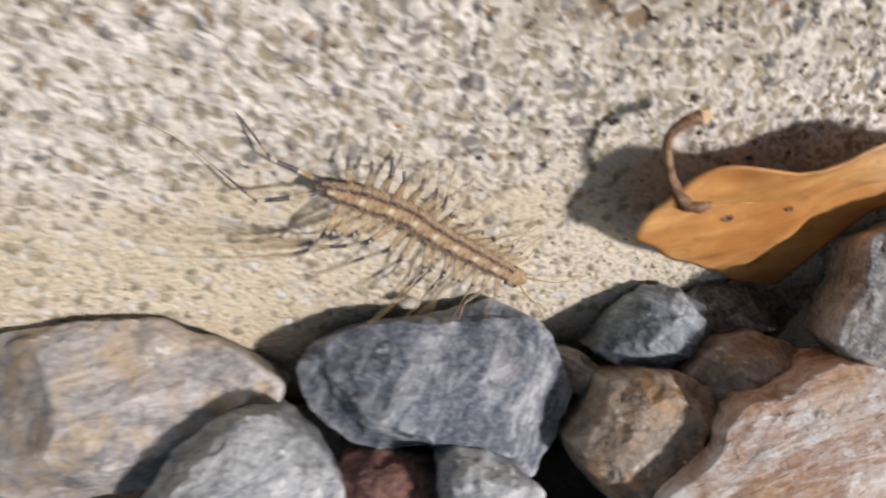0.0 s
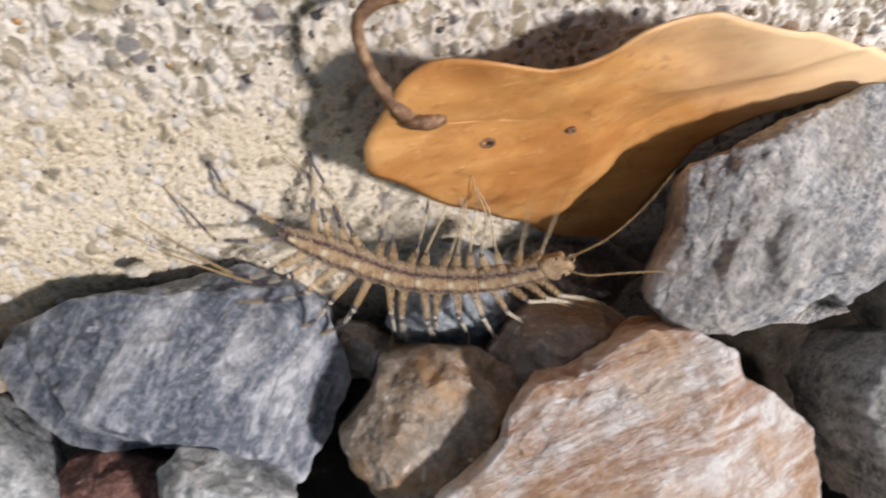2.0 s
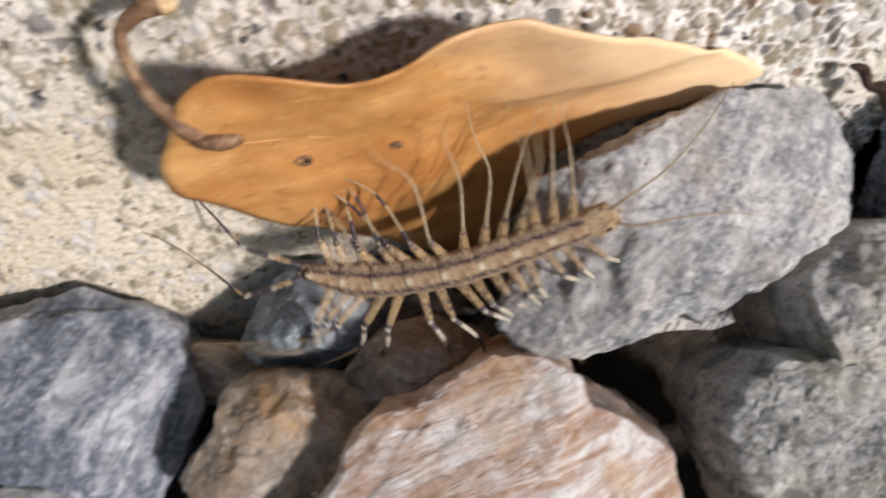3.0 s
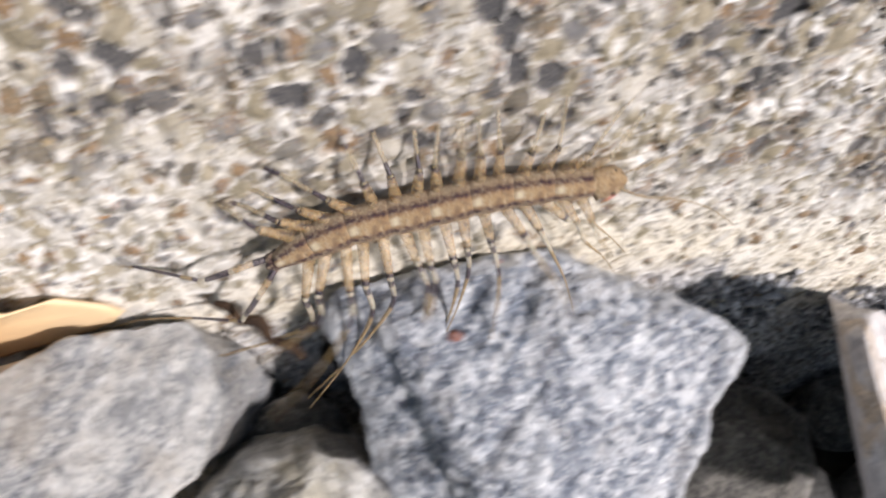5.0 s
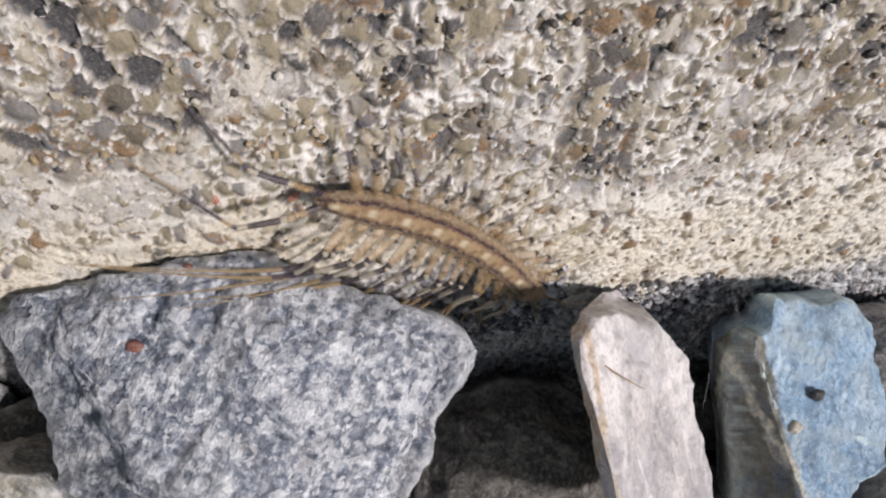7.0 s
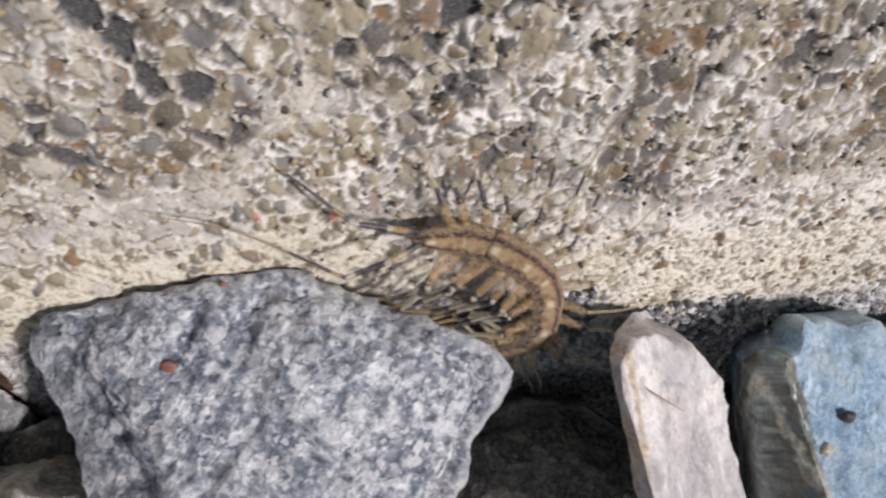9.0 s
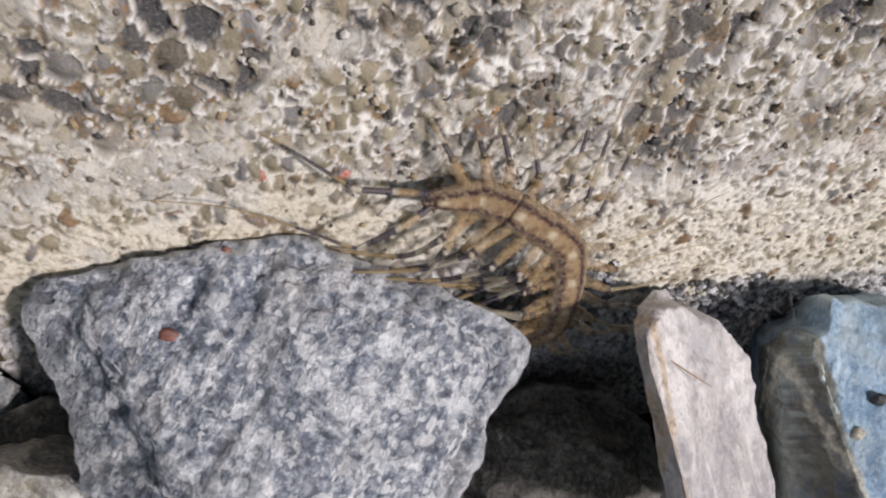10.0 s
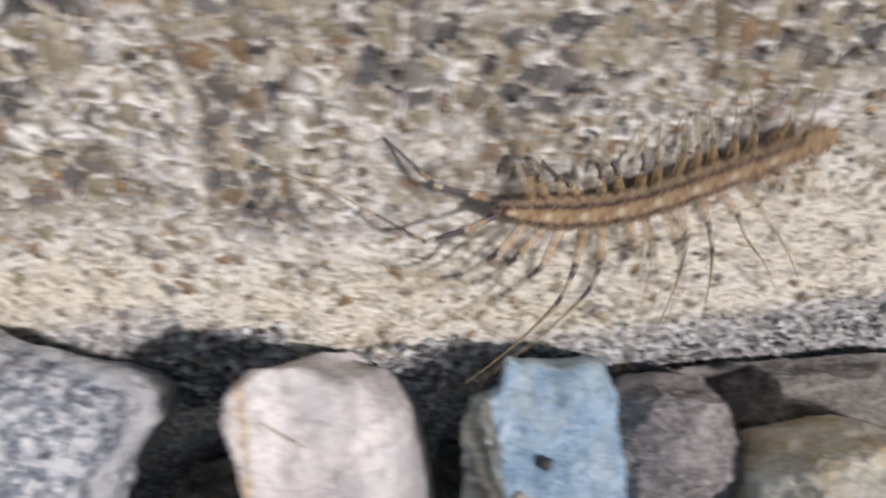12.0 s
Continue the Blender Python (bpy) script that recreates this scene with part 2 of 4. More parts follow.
def wall_material():
    n = Nodes("weathered_concrete", 0.85, 0.3)
    tone, net, band = n.attr("tone"), n.attr("net"), n.attr("band")
    wob = n.math("ADD", tone, n.math("MULTIPLY", n.math("SUBTRACT", n.noise(0.5, 3), 0.5), 0.3))
    grains = n.ramp(wob, [(0.0, (0.06, 0.06, 0.065)), (0.12, (0.13, 0.122, 0.118)), (0.24, (0.16, 0.135, 0.095)), (0.32, (0.26, 0.16, 0.08)),
                          (0.38, (0.17, 0.17, 0.18)), (0.55, (0.25, 0.215, 0.145)), (0.78, (0.34, 0.295, 0.215)), (1.0, (0.52, 0.495, 0.45))])
    grains = n.mix(n.ramp(n.noise(0.3, 4, 0.75), [(0.5, 0.0), (0.66, 0.25)]), grains, (0.50, 0.46, 0.38))
    paste = n.mix(n.ramp(n.noise(7, 4), [(0.35, 0.0), (0.65, 1.0)]), (0.80, 0.77, 0.71), (0.90, 0.89, 0.87))
    paste = n.mix(n.ramp(n.noise(0.9, 4, 0.65), [(0.36, 0.65), (0.45, 0.0)]), paste, (0.34, 0.28, 0.19))
    paste = n.mix(n.ramp(n.noise(0.9, 5, 0.7, n.squeeze((10, 0, 70), (1, 1, 1))), [(0.56, 0.0), (0.68, 0.8)]), paste, (0.92, 0.91, 0.90))
    low = n.mix(n.ramp(n.noise(14, 3), [(0.35, 0.0), (0.7, 1.0)]), (0.72, 0.665, 0.55), (0.80, 0.77, 0.70))
    low = n.mix(n.ramp(n.noise(0.8, 4, 0.65), [(0.38, 0.7), (0.47, 0.0)]), low, (0.32, 0.25, 0.15))
    low = n.mix(n.ramp(n.noise(0.9, 5, 0.7, n.squeeze((30, 0, 50), (1, 1, 1))), [(0.58, 0.0), (0.68, 0.8)]), low, (0.88, 0.87, 0.84))
    paste = n.mix(n.math("MULTIPLY", n.attr("yellow"), 0.6), paste, (0.50, 0.43, 0.32))
    low = n.mix(n.math("MULTIPLY", n.attr("yellow"), 0.95), low, n.mix(n.ramp(n.noise(0.8, 5, 0.75), [(0.4, 0.0), (0.6, 1.0)]), (0.34, 0.26, 0.14), (0.60, 0.51, 0.35)))
    paste = n.mix(band, paste, low)
    col = n.mix(net, grains, paste)
    # the foot is damp and soil-splashed, with the stones' shade painted in as well
    soil_and_shade = n.math("MULTIPLY", n.attr("foot"), n.ramp(n.noise(2.2, 5, 0.7), [(0.3, 0.95), (0.65, 0.45)]))
    col = n.mix(soil_and_shade, col, n.mix(n.ramp(n.noise(0.9, 4, 0.7), [(0.4, 0.0), (0.6, 1.0)]), (0.09, 0.09, 0.092), (0.60, 0.60, 0.61)))
    b = n.bump(n.noise(1.1, 3, 0.6), 0.3, 0.7)
    b = n.bump(n.noise(0.45, 3, 0.65), 0.16, 0.9, b)
    return n.done(col, b)


M_WALL = wall_material()


def soil_material():
    n = Nodes("damp_soil", 0.95, 0.2)
    col = n.ramp(n.noise(6, 6, 0.7), [(0.3, (0.02, 0.016, 0.012)), (0.55, (0.05, 0.04, 0.03)), (0.75, (0.10, 0.085, 0.065))])
    return n.done(col, n.bump(n.noise(3, 6, 0.7), 1.2))


M_SOIL = soil_material()


def leaf_material():
    n = Nodes("dry_leaf", 0.5, 0.4)
    along = n.squeeze((0, 8, 0), (0.25, 1, 1.2))
    col = n.ramp(n.noise(6, 5, 0.55, along), [(0.25, (0.34, 0.15, 0.04)), (0.5, (0.52, 0.26, 0.08)), (0.75, (0.66, 0.38, 0.15))])
    col = n.mix(n.ramp(n.noise(1.0, 4, 0.7), [(0.55, 0.0), (0.8, 0.35)]), col, (0.68, 0.46, 0.24))
    col = n.mix(n.ramp(n.noise(2.2, 5, 0.7, n.squeeze((40, 10, 0), (1, 1, 1)), 0.8), [(0.54, 0.0), (0.70, 0.7)]), col, (0.26, 0.105, 0.03))
    col = n.mix(n.ramp(n.noise(12, 4, 0.6, n.squeeze((70, 0, 20), (1, 1, 1))), [(0.42, 0.0), (0.62, 0.75)]), col, (0.36, 0.14, 0.035))
    col = n.mix(n.ramp(n.noise(0.5, 4, 0.8, n.squeeze((0, 12, 0), (0.3, 1, 1))), [(0.6, 0.0), (0.72, 0.5)]), col, (0.78, 0.60, 0.38))
    xyz = n.t.nodes.new("ShaderNodeSeparateXYZ")
    n.link(n.co, xyz.inputs[0])
    # bright sunlight on the upper right of the blade, painted as paler colour
    pale = n.math("ADD", n.math("MULTIPLY", n.math("SUBTRACT", xyz.outputs[0], 2.0), 0.022), n.math("MULTIPLY", n.math("SUBTRACT", xyz.outputs[2], 6.0), 0.025))
    col = n.mix(n.ramp(n.math("ADD", pale, n.math("MULTIPLY", n.noise(9, 4), 0.35)), [(0.2, 0.0), (0.75, 0.75)]), col, (0.86, 0.67, 0.42))
    b = n.bump(n.noise(5, 4, 0.5, along), 0.5, 0.6)
    return n.done(col, n.bump(n.noise(0.5, 3), 0.06, 0.6, b))


M_LEAF = leaf_material()
_s = Nodes("leaf_stalk", 0.6)
M_STALK = _s.done(_s.ramp(_s.noise(1.2, 5, 0.7), [(0.3, (0.06, 0.03, 0.018)), (0.55, (0.19, 0.105, 0.055)), (0.75, (0.42, 0.30, 0.18))]), _s.bump(_s.noise(0.6, 4), 0.2))
_s = Nodes("stalk_scar", 0.8)
M_SCAR = _s.done(_s.ramp(_s.noise(0.7, 4), [(0.3, (0.42, 0.26, 0.1)), (0.7, (0.72, 0.55, 0.34))]), _s.bump(_s.noise(0.4, 4), 0.2))

_s = Nodes("hole_dark", 0.9)
M_HOLE = _s.done(_s.ramp(_s.noise(0.5, 3), [(0.3, (0.02, 0.01, 0.006)), (0.7, (0.09, 0.04, 0.02))]))


# ---- mesh helpers ----
def mesh_object(name, verts, faces, material, parent=None, label="", smooth=True):
    me = bpy.data.meshes.new(name)
    me.from_pydata([tuple(v) for v in verts], [], faces)
    me.materials.append(material)
    if smooth:
        me.polygons.foreach_set("use_smooth", [True] * len(me.polygons))
    me.update()
    ob = new(name, me)
    if parent:
        ob.parent = parent
    if label:
        tagged(ob, label)
    return ob


# ---- the concrete wall ----
def worley(px, pz, size, seed):
    """Nearest-cell and ridge values of a jittered grid over flat coordinates (mm): edge gap and a random number a cell."""
    rng = np.random.RandomState(seed)
    gx, gz = np.floor(px / size).astype(int), np.floor(pz / size).astype(int)
    ox, oz = gx.min() - 2, gz.min() - 2
    w, h = gx.max() - ox + 4, gz.max() - oz + 4
    jx, jz, val = rng.rand(w, h), rng.rand(w, h), rng.rand(w, h)
    wt = 0.75 + 0.5 * rng.rand(w, h)
    f1, f2, who = np.full(px.shape, 9e9), np.full(px.shape, 9e9), np.zeros(px.shape)
    for dx in (-1, 0, 1):
        for dz in (-1, 0, 1):
            i, k = gx + dx - ox, gz + dz - oz
            d = np.hypot((gx + dx + jx[i, k]) * size - px, (gz + dz + jz[i, k]) * size - pz) / size * wt[i, k]
            near = d < f1
            f2 = np.where(near, f1, np.minimum(f2, d))
            who = np.where(near, val[i, k], who)
            f1 = np.where(near, d, f1)
    return f2 - f1, who, f1


def soft_noise(px, pz, size, seed):
    """Smooth value noise, about 0 to 1."""
    rng = np.random.RandomState(seed)
    x, z = px / size, pz / size
    gx, gz = np.floor(x).astype(int), np.floor(z).astype(int)
    ox, oz = gx.min(), gz.min()
    g = rng.rand(gx.max() - ox + 2, gz.max() - oz + 2)
    fx, fz = x - gx, z - gz
    fx, fz = fx * fx * (3 - 2 * fx), fz * fz * (3 - 2 * fz)
    i, k = gx - ox, gz - oz
    return (g[i, k] * (1 - fx) + g[i + 1, k] * fx) * (1 - fz) + (g[i, k + 1] * (1 - fx) + g[i + 1, k + 1] * fx) * fz


def step(a, b, x):
    s = np.clip((x - a) / (b - a), 0, 1)
    return s * s * (3 - 2 * s)


def build_wall():
    fine = 0.27
    xs = np.concatenate([np.linspace(-900, -190, 15)[:-1], np.arange(-190, 200, fine), np.linspace(200, 900, 15)])
    zs = np.concatenate([np.linspace(-140, -62, 5)[:-1], np.arange(-62, 42, fine), np.linspace(42, 420, 12)])
    px, pz = np.meshgrid(xs, zs, indexing="ij")
    inside = step(-190, -180, px) * step(200, 190, px) * step(-62, -58, pz) * step(42, 38, pz)
    # the lower strip is trowelled smoother and creamier than the weathered face above it
    edge = -7 + 11 * step(-12, 4, px) * step(46, 30, px) + 12 * (soft_noise(px, pz, 26, 3) - 0.5) + 6 * (soft_noise(px, pz, 7, 4) - 0.5)
    band = step(5, -7, pz - edge)
    # foot mask: low zone that takes soil colour and painted shade beside the stones
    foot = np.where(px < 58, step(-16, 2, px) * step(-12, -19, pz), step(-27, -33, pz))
    band = band * (1 - foot)
    wx = px + 1.1 * (soft_noise(px, pz, 1.6, 7) - 0.5)
    wz = pz + 1.1 * (soft_noise(px, pz, 1.6, 8) - 0.5)
    wx, wz = wx + 0.35 * (soft_noise(px, pz, 0.7, 9) - 0.5), wz + 0.35 * (soft_noise(px, pz, 0.7, 10) - 0.5)
    e1, v1, d1 = worley(wx, wz * 0.76, 1.5, 11)
    e2, v2, _ = worley(wx, wz * 0.75, 0.62, 12)
    lump = soft_noise(px, pz, 9, 21) * 1.1 + soft_noise(px, pz, 2.8, 22) * 0.5
    big = step(0.10, 0.3, soft_noise(px, pz, 4.0, 31) * (1 - 0.6 * band) + 0.14)
    net1, net2 = np.maximum(step(0.22, 0.06, e1), step(0.60, 0.76, d1)), step(0.4, 0.1, e2)
    open1 = (1 - net1) * big * (v1 < 0.92 - 0.6 * band)
    open2 = (1 - net2) * (v2 < 0.42 - 0.22 * band) * (1 - open1)
    # coarse aggregate: rounded grains and empty sockets two to three millimetres wide, set in a thin pale web
    e0, v0, d0 = worley(wx + 0.5 * (soft_noise(px, pz, 2.2, 14) - 0.5), wz * 0.82, 2.25, 13)
    zone = step(0.34, 0.56, soft_noise(px, pz, 7, 33) * 0.75 + 0.26 * step(0, 22, pz) - 0.3 * step(10, -50, px) + 0.1 * step(35, 60, px)) * step(-3, 7, pz - edge) * (1 - foot)
    open0 = (1 - np.maximum(step(0.16, 0.05, e0), step(0.62, 0.78, d0))) * (v0 < 0.93) * zone
    keep = 1 - step(0.0, 0.35, open0)
    rim0 = step(0.02, 0.3, open0) * (1 - open0)
    open1, open2 = open1 * keep, open2 * keep
    socket = v0 < 0.22
    pit0 = open0 * np.where(socket, 0.85, 0.6 - 0.6 * np.clip(1 - (d0 / 0.55) ** 2, 0, 1))
    e3, v3, _ = worley(wx, wz * 0.85, 1.15, 15)
    crumb = step(0.17, 0.03, e3) * step(0.3, 0.5, soft_noise(px, pz, 1.4, 16)) * (0.25 + 0.75 * step(28, 55, px)) * (1 - foot) * (1 - open0) * (1 - open1)
    pit1 = open1 * (0.25 + 0.4 * (v1 * 7.3 % 1.0))
    pit2 = open2 * 0.55
    grain_up = open1 * (v1 < 0.55) * 0.65 * step(0.6, 0.1, d1)
    deep = -pit0 - pit1 - pit2 - 0.4 * crumb + grain_up + 0.25 * rim0 + (lump - 0.8) * (0.6 - 0.25 * band)
    py = -deep * (0.8 + 0.5 * foot) * inside
    net = 1 - np.clip(open0 + open1 + open2 + 0.75 * crumb, 0, 1)
    tone = np.where(open1 > open2, 0.12 + 0.88 * ((v1 * 3.7) % 1.0), 0.1 + 0.7 * ((v2 * 5.1) % 1.0))
    tone = np.where(open0 > np.maximum(open1, open2), np.where(socket, 0.1, 0.14 + 0.86 * ((v0 * 9.1) % 1.0)), tone)
    tone = np.where(crumb > np.maximum(open1, open2), 0.27 + 0.3 * v3, tone)
    # tone also falls up the face, shade there being painted into the grains
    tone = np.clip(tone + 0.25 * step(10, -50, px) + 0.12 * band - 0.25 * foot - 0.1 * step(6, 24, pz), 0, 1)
    nx, nz = px.shape
    verts = np.stack([px, py, pz], -1).reshape(-1, 3) * MM
    i = np.arange(nx * nz).reshape(nx, nz)
    quads = np.stack([i[:-1, :-1], i[1:, :-1], i[1:, 1:], i[:-1, 1:]], -1).reshape(-1, 4)
    # back and rim, 150 mm behind
    rim = np.concatenate([i[:, 0], i[-1, 1:], i[::-1, -1][1:], i[0, ::-1][1:-1]])
    back = verts[rim].copy()
    back[:, 1] = 0.15
    base = len(verts)
    verts = np.concatenate([verts, back])
    m = len(rim)
    k = np.arange(m)
    sides = np.stack([rim[k], base + k, base + (k + 1) % m, rim[(k + 1) % m]], -1)[:, ::-1]
    me = bpy.data.meshes.new("wall_concrete")
    quads = np.concatenate([quads, sides])
    nq = len(quads)
    me.vertices.add(len(verts))
    me.vertices.foreach_set("co", verts.astype(np.float32).ravel())
    me.loops.add(nq * 4)
    me.loops.foreach_set("vertex_index", quads.astype(np.int32).ravel())
    me.polygons.add(nq)
    me.polygons.foreach_set("loop_start", np.arange(0, nq * 4, 4, dtype=np.int32))
    me.polygons.foreach_set("use_smooth", np.ones(nq, dtype=bool))
    me.update(calc_edges=True)
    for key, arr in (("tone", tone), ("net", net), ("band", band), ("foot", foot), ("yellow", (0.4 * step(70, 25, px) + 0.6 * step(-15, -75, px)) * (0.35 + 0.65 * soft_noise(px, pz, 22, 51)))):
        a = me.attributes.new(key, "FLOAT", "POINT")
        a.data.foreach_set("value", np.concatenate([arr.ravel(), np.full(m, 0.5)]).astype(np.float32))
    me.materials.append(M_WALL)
    ob = new("wall_concrete", me)
    return tagged(ob, "weathered cream concrete wall with pitted exposed aggregate", "wall", kind="structure")


wall = build_wall()


# ---- ground ----
def build_ground():
    n = 90
    xs = np.sign(np.linspace(-1, 1, n)) * np.abs(np.linspace(-1, 1, n)) ** 4 * 40
    verts, faces = [], []
    for i, x in enumerate(xs):
        for k, y in enumerate(xs):
            near = math.exp(-(x * x + y * y) / 0.5)
            verts.append((x, y - 0.02, -0.066 + 0.006 * near * noise.fractal((x * 60, y * 60, 0), 1, 2, 3)))
    for i in range(n - 1):
        for k in range(n - 1):
            faces.append((i * n + k, (i + 1) * n + k, (i + 1) * n + k + 1, i * n + k + 1))
    return tagged(mesh_object("ground", verts, faces, M_SOIL), "dark damp soil under loose gravel", "ground", kind="structure")


build_ground()

# ---- stones ----
TILT = Matrix(((1, 0, 0), (0, 0.7915, -0.6112), (0, 0.6112, 0.7915)))   # columns: right, up the heap, out of the heap


def rock_points(profile, front, back, seed, rough=1.0, boxy=0.55, cuts=5, faces_at=(), chips=26, under=(), dents=()):
    """A broken stone: outline in its own plane, domed to both sides, cut by flat fracture faces and roughened (mm)."""
    rng = random.Random(seed)
    na, nr = 190, 44
    pts = np.array(profile, float)
    nxt = np.roll(pts, -1, 0)
    radius = []
    for j in range(na):
        a = 2 * math.pi * j / na
        d = np.array([math.cos(a), math.sin(a)])
        best = 0.5
        for p, q in zip(pts, nxt):
            e = q - p
            den = d[0] * e[1] - d[1] * e[0]
            if abs(den) > 1e-9:
                t = (p[0] * e[1] - p[1] * e[0]) / den
                s = (p[0] * d[1] - p[1] * d[0]) / den
                if t > 0 and -1e-6 <= s <= 1 + 1e-6:
                    best = max(best, t)
        radius.append(best)
    radius = np.array(radius)
    radius = 0.2 * np.roll(radius, 1) + 0.6 * radius + 0.2 * np.roll(radius, -1)
    size = float(radius.mean())
    planes = []
    for c in range(cuts):
        a = 2 * math.pi * (c + rng.random() * 0.8) / cuts
        lean = rng.uniform(0.35, 0.95)
        v = Vector((math.cos(a) * math.sin(lean), math.sin(a) * math.sin(lean), math.cos(lean)))
        planes.append((v, rng.uniform(0.62, 0.85)))
    undercut = [(Vector(f[:3]).normalized(), f[3]) for f in under]
    hewn = [(Vector(f[:3]).normalized(), f[3]) for f in faces_at]
    for c in range(chips):
        a, nz = rng.uniform(0, 6.283), rng.uniform(0.3, 0.95)
        r = math.sqrt(1 - nz * nz)
        v = Vector((math.cos(a) * r, math.sin(a) * r, nz))
        reach = max(v.x * radius[j] * math.cos(2 * math.pi * j / na) + v.y * radius[j] * math.sin(2 * math.pi * j / na) for j in range(0, na, 3))
        reach = math.hypot(reach * 0.96, v.z * front * 0.96)
        hewn.append((v, reach * rng.uniform(0.80, 0.97)))
    verts = []
    shift = Vector((seed * 7.13, seed * 3.71, seed * 1.37))
    rows = [(math.pi * (k + 1) / (2 * nr + 2)) for k in range(2 * nr + 1)]

    def finish(p, front_side):
        if front_side:
            for v, far in planes:
                reach = far * (abs(v.z) * front + math.hypot(v.x, v.y) * size * 0.9)
                over = v.dot(p) - reach
                if over > 0:
                    p = p - v * over * 0.92
            for v, reach in hewn:
                over = v.dot(p) - reach
                if over > 0:
                    p = p - v * over * 0.97
            for x0, y0, turn, long, wide, deep in dents:
                dx, dy = p.x - x0, p.y - y0
                along, across = dx * math.cos(turn) + dy * math.sin(turn), dy * math.cos(turn) - dx * math.sin(turn)
                p = p - Vector((0, 0, deep * math.exp(-(along / long) ** 2 - (across / wide) ** 2)))
        for v, reach in undercut:
            over = v.dot(p) - reach
            if over > 0:
                p = p - v * over * 0.97
        out = p.normalized()
        n1 = noise.fractal(p / 7 + shift, 1.0, 2.0, 3)
        n2 = noise.fractal(p / 1.7 + shift, 0.9, 2.1, 3)
        n3 = abs(noise.noise(p / 3.1 + shift))
        chip = noise.voronoi(p / 4.2 + shift)[0]
        return p + out * rough * (0.4 * n1 + 0.24 * n2 - 0.5 * n3 - 0.5 * chip[0] + 0.3)

    for phi in rows:
        s, c = math.sin(phi), math.cos(phi)
        rho = s ** boxy
        h = math.copysign(abs(c) ** boxy, c)
        for j in range(na):
            a = 2 * math.pi * j / na
            r = radius[j] * rho
            verts.append(finish(Vector((r * math.cos(a), r * math.sin(a), h * (front if c > 0 else back))), c > 0.02))
    verts.append(finish(Vector((0, 0, front)), True))
    verts.append(finish(Vector((0, 0, -back)), False))
    faces = []
    nrow = len(rows)
    for k in range(nrow - 1):
        for j in range(na):
            j2 = (j + 1) % na
            faces.append((k * na + j, (k + 1) * na + j, (k + 1) * na + j2, k * na + j2))
    top, bot = len(verts) - 2, len(verts) - 1
    for j in range(na):
        j2 = (j + 1) % na
        faces.append((top, j, j2))
        faces.append((bot, (nrow - 1) * na + j2, (nrow - 1) * na + j))
    return verts, faces


def stone(name, centre, profile, material, label, front=8, back=15, seed=1, rough=1.0, boxy=0.5, cuts=4, faces_at=(), chips=26, lean=0.0, under=(), dents=()):
    verts, faces = rock_points(profile, front, back, seed, rough, boxy, cuts, faces_at, chips, under, dents)
    c = Vector(centre)
    placed = []
    for v in verts:
        if v.z < 0:
            v.x -= lean * v.z
        p = TILT @ v
        # nothing reaches into the wall or the soil
        p.y = min(p.y, -0.6 - c.y)
        p.z = max(p.z, -66.5 - c.z)
        placed.append(p * MM)
    ob = mesh_object(name, placed, faces, material)
    ob.location = c * MM
    return tagged(ob, label, "stone", "loose gravel stones by the wall")


stone("stone", (-154.5, -11.0, -42.2), [(-28.3, 8.0), (-18.3, 11.7), (-5.5, 13.0), (6.5, 12.8), (16.8, 6.7), (24.8, 0.2), (23.0, -3.8), (15.2, -7.7), (6.1, -13.3), (-11.1, -16.2), (-29.2, -11.1)],
      M_TAN, "pale tan and grey broken stone with ochre stain", front=7, back=22, seed=3, boxy=0.4, cuts=3)
stone("stone", (-135.5, -24.9, -43.4), [(-15.9, -3.2), (-10.6, 4.7), (-2.2, 9.6), (5.4, 9.4), (11.0, 3.8), (14.9, -3.4), (13.7, -11.0), (-16.2, -9.9)],
      M_PALE, "pale grey granite chip leaning on its neighbour", front=8, back=20, seed=5)
stone("stone", (-103.3, -13.1, -41.7), [(-24.4, 4.5), (-21.6, 8.3), (-13.9, 11.0), (-4.2, 12.0), (7.4, 14.0), (13.1, 11.6), (17.9, 7.9), (20.1, 1.0), (20.7, -3.2), (16.6, -10.3), (12.9, -16.2), (7.3, -12.8), (-0.7, -9.2), (-12.0, -9.4), (-17.0, -7.0), (-22.2, -2.1)],
      M_BLUEGREY, "dark blue-grey banded stone with pale streaks", front=8.5, back=20, seed=8, boxy=0.36, cuts=0, chips=14, rough=1.2)
stone("stone", (-100.3, -29.7, -42.9), [(-5.8, -0.1), (-5.6, 3.6), (-3.1, 6.4), (2.0, 5.2), (9.9, -1.6), (8.0, -7.4), (-5.4, -6.1)],
      M_PALE, "small pale grey stone below the banded one", front=6, back=18, seed=9)
stone("stone", (-113.5, -23.9, -51.6), [(-9.4, 1.5), (-6.8, 4.5), (-0.3, 5.5), (7.7, 3.2), (10.7, -2.1), (5.5, -6.5), (-7.4, -6.1)],
      M_RED, "dull red-brown stone deep in the gap", front=5, back=10, seed=10)
stone("stone", (-73.2, -24.6, -41.2), [(-11.6, -0.6), (-7.0, 4.2), (-5.3, 9.0), (1.3, 10.3), (7.0, 9.4), (12.7, 6.1), (11.9, 1.1), (7.4, -4.3), (2.7, -8.8), (-2.6, -12.5), (-6.6, -9.2), (-9.8, -4.7)],
      M_BROWN, "rusty brown rounded stone", front=6.5, back=20, seed=12, boxy=0.4, rough=1.1, cuts=0, chips=12, faces_at=[(0.05, -0.02, 0.99, 4.2)])
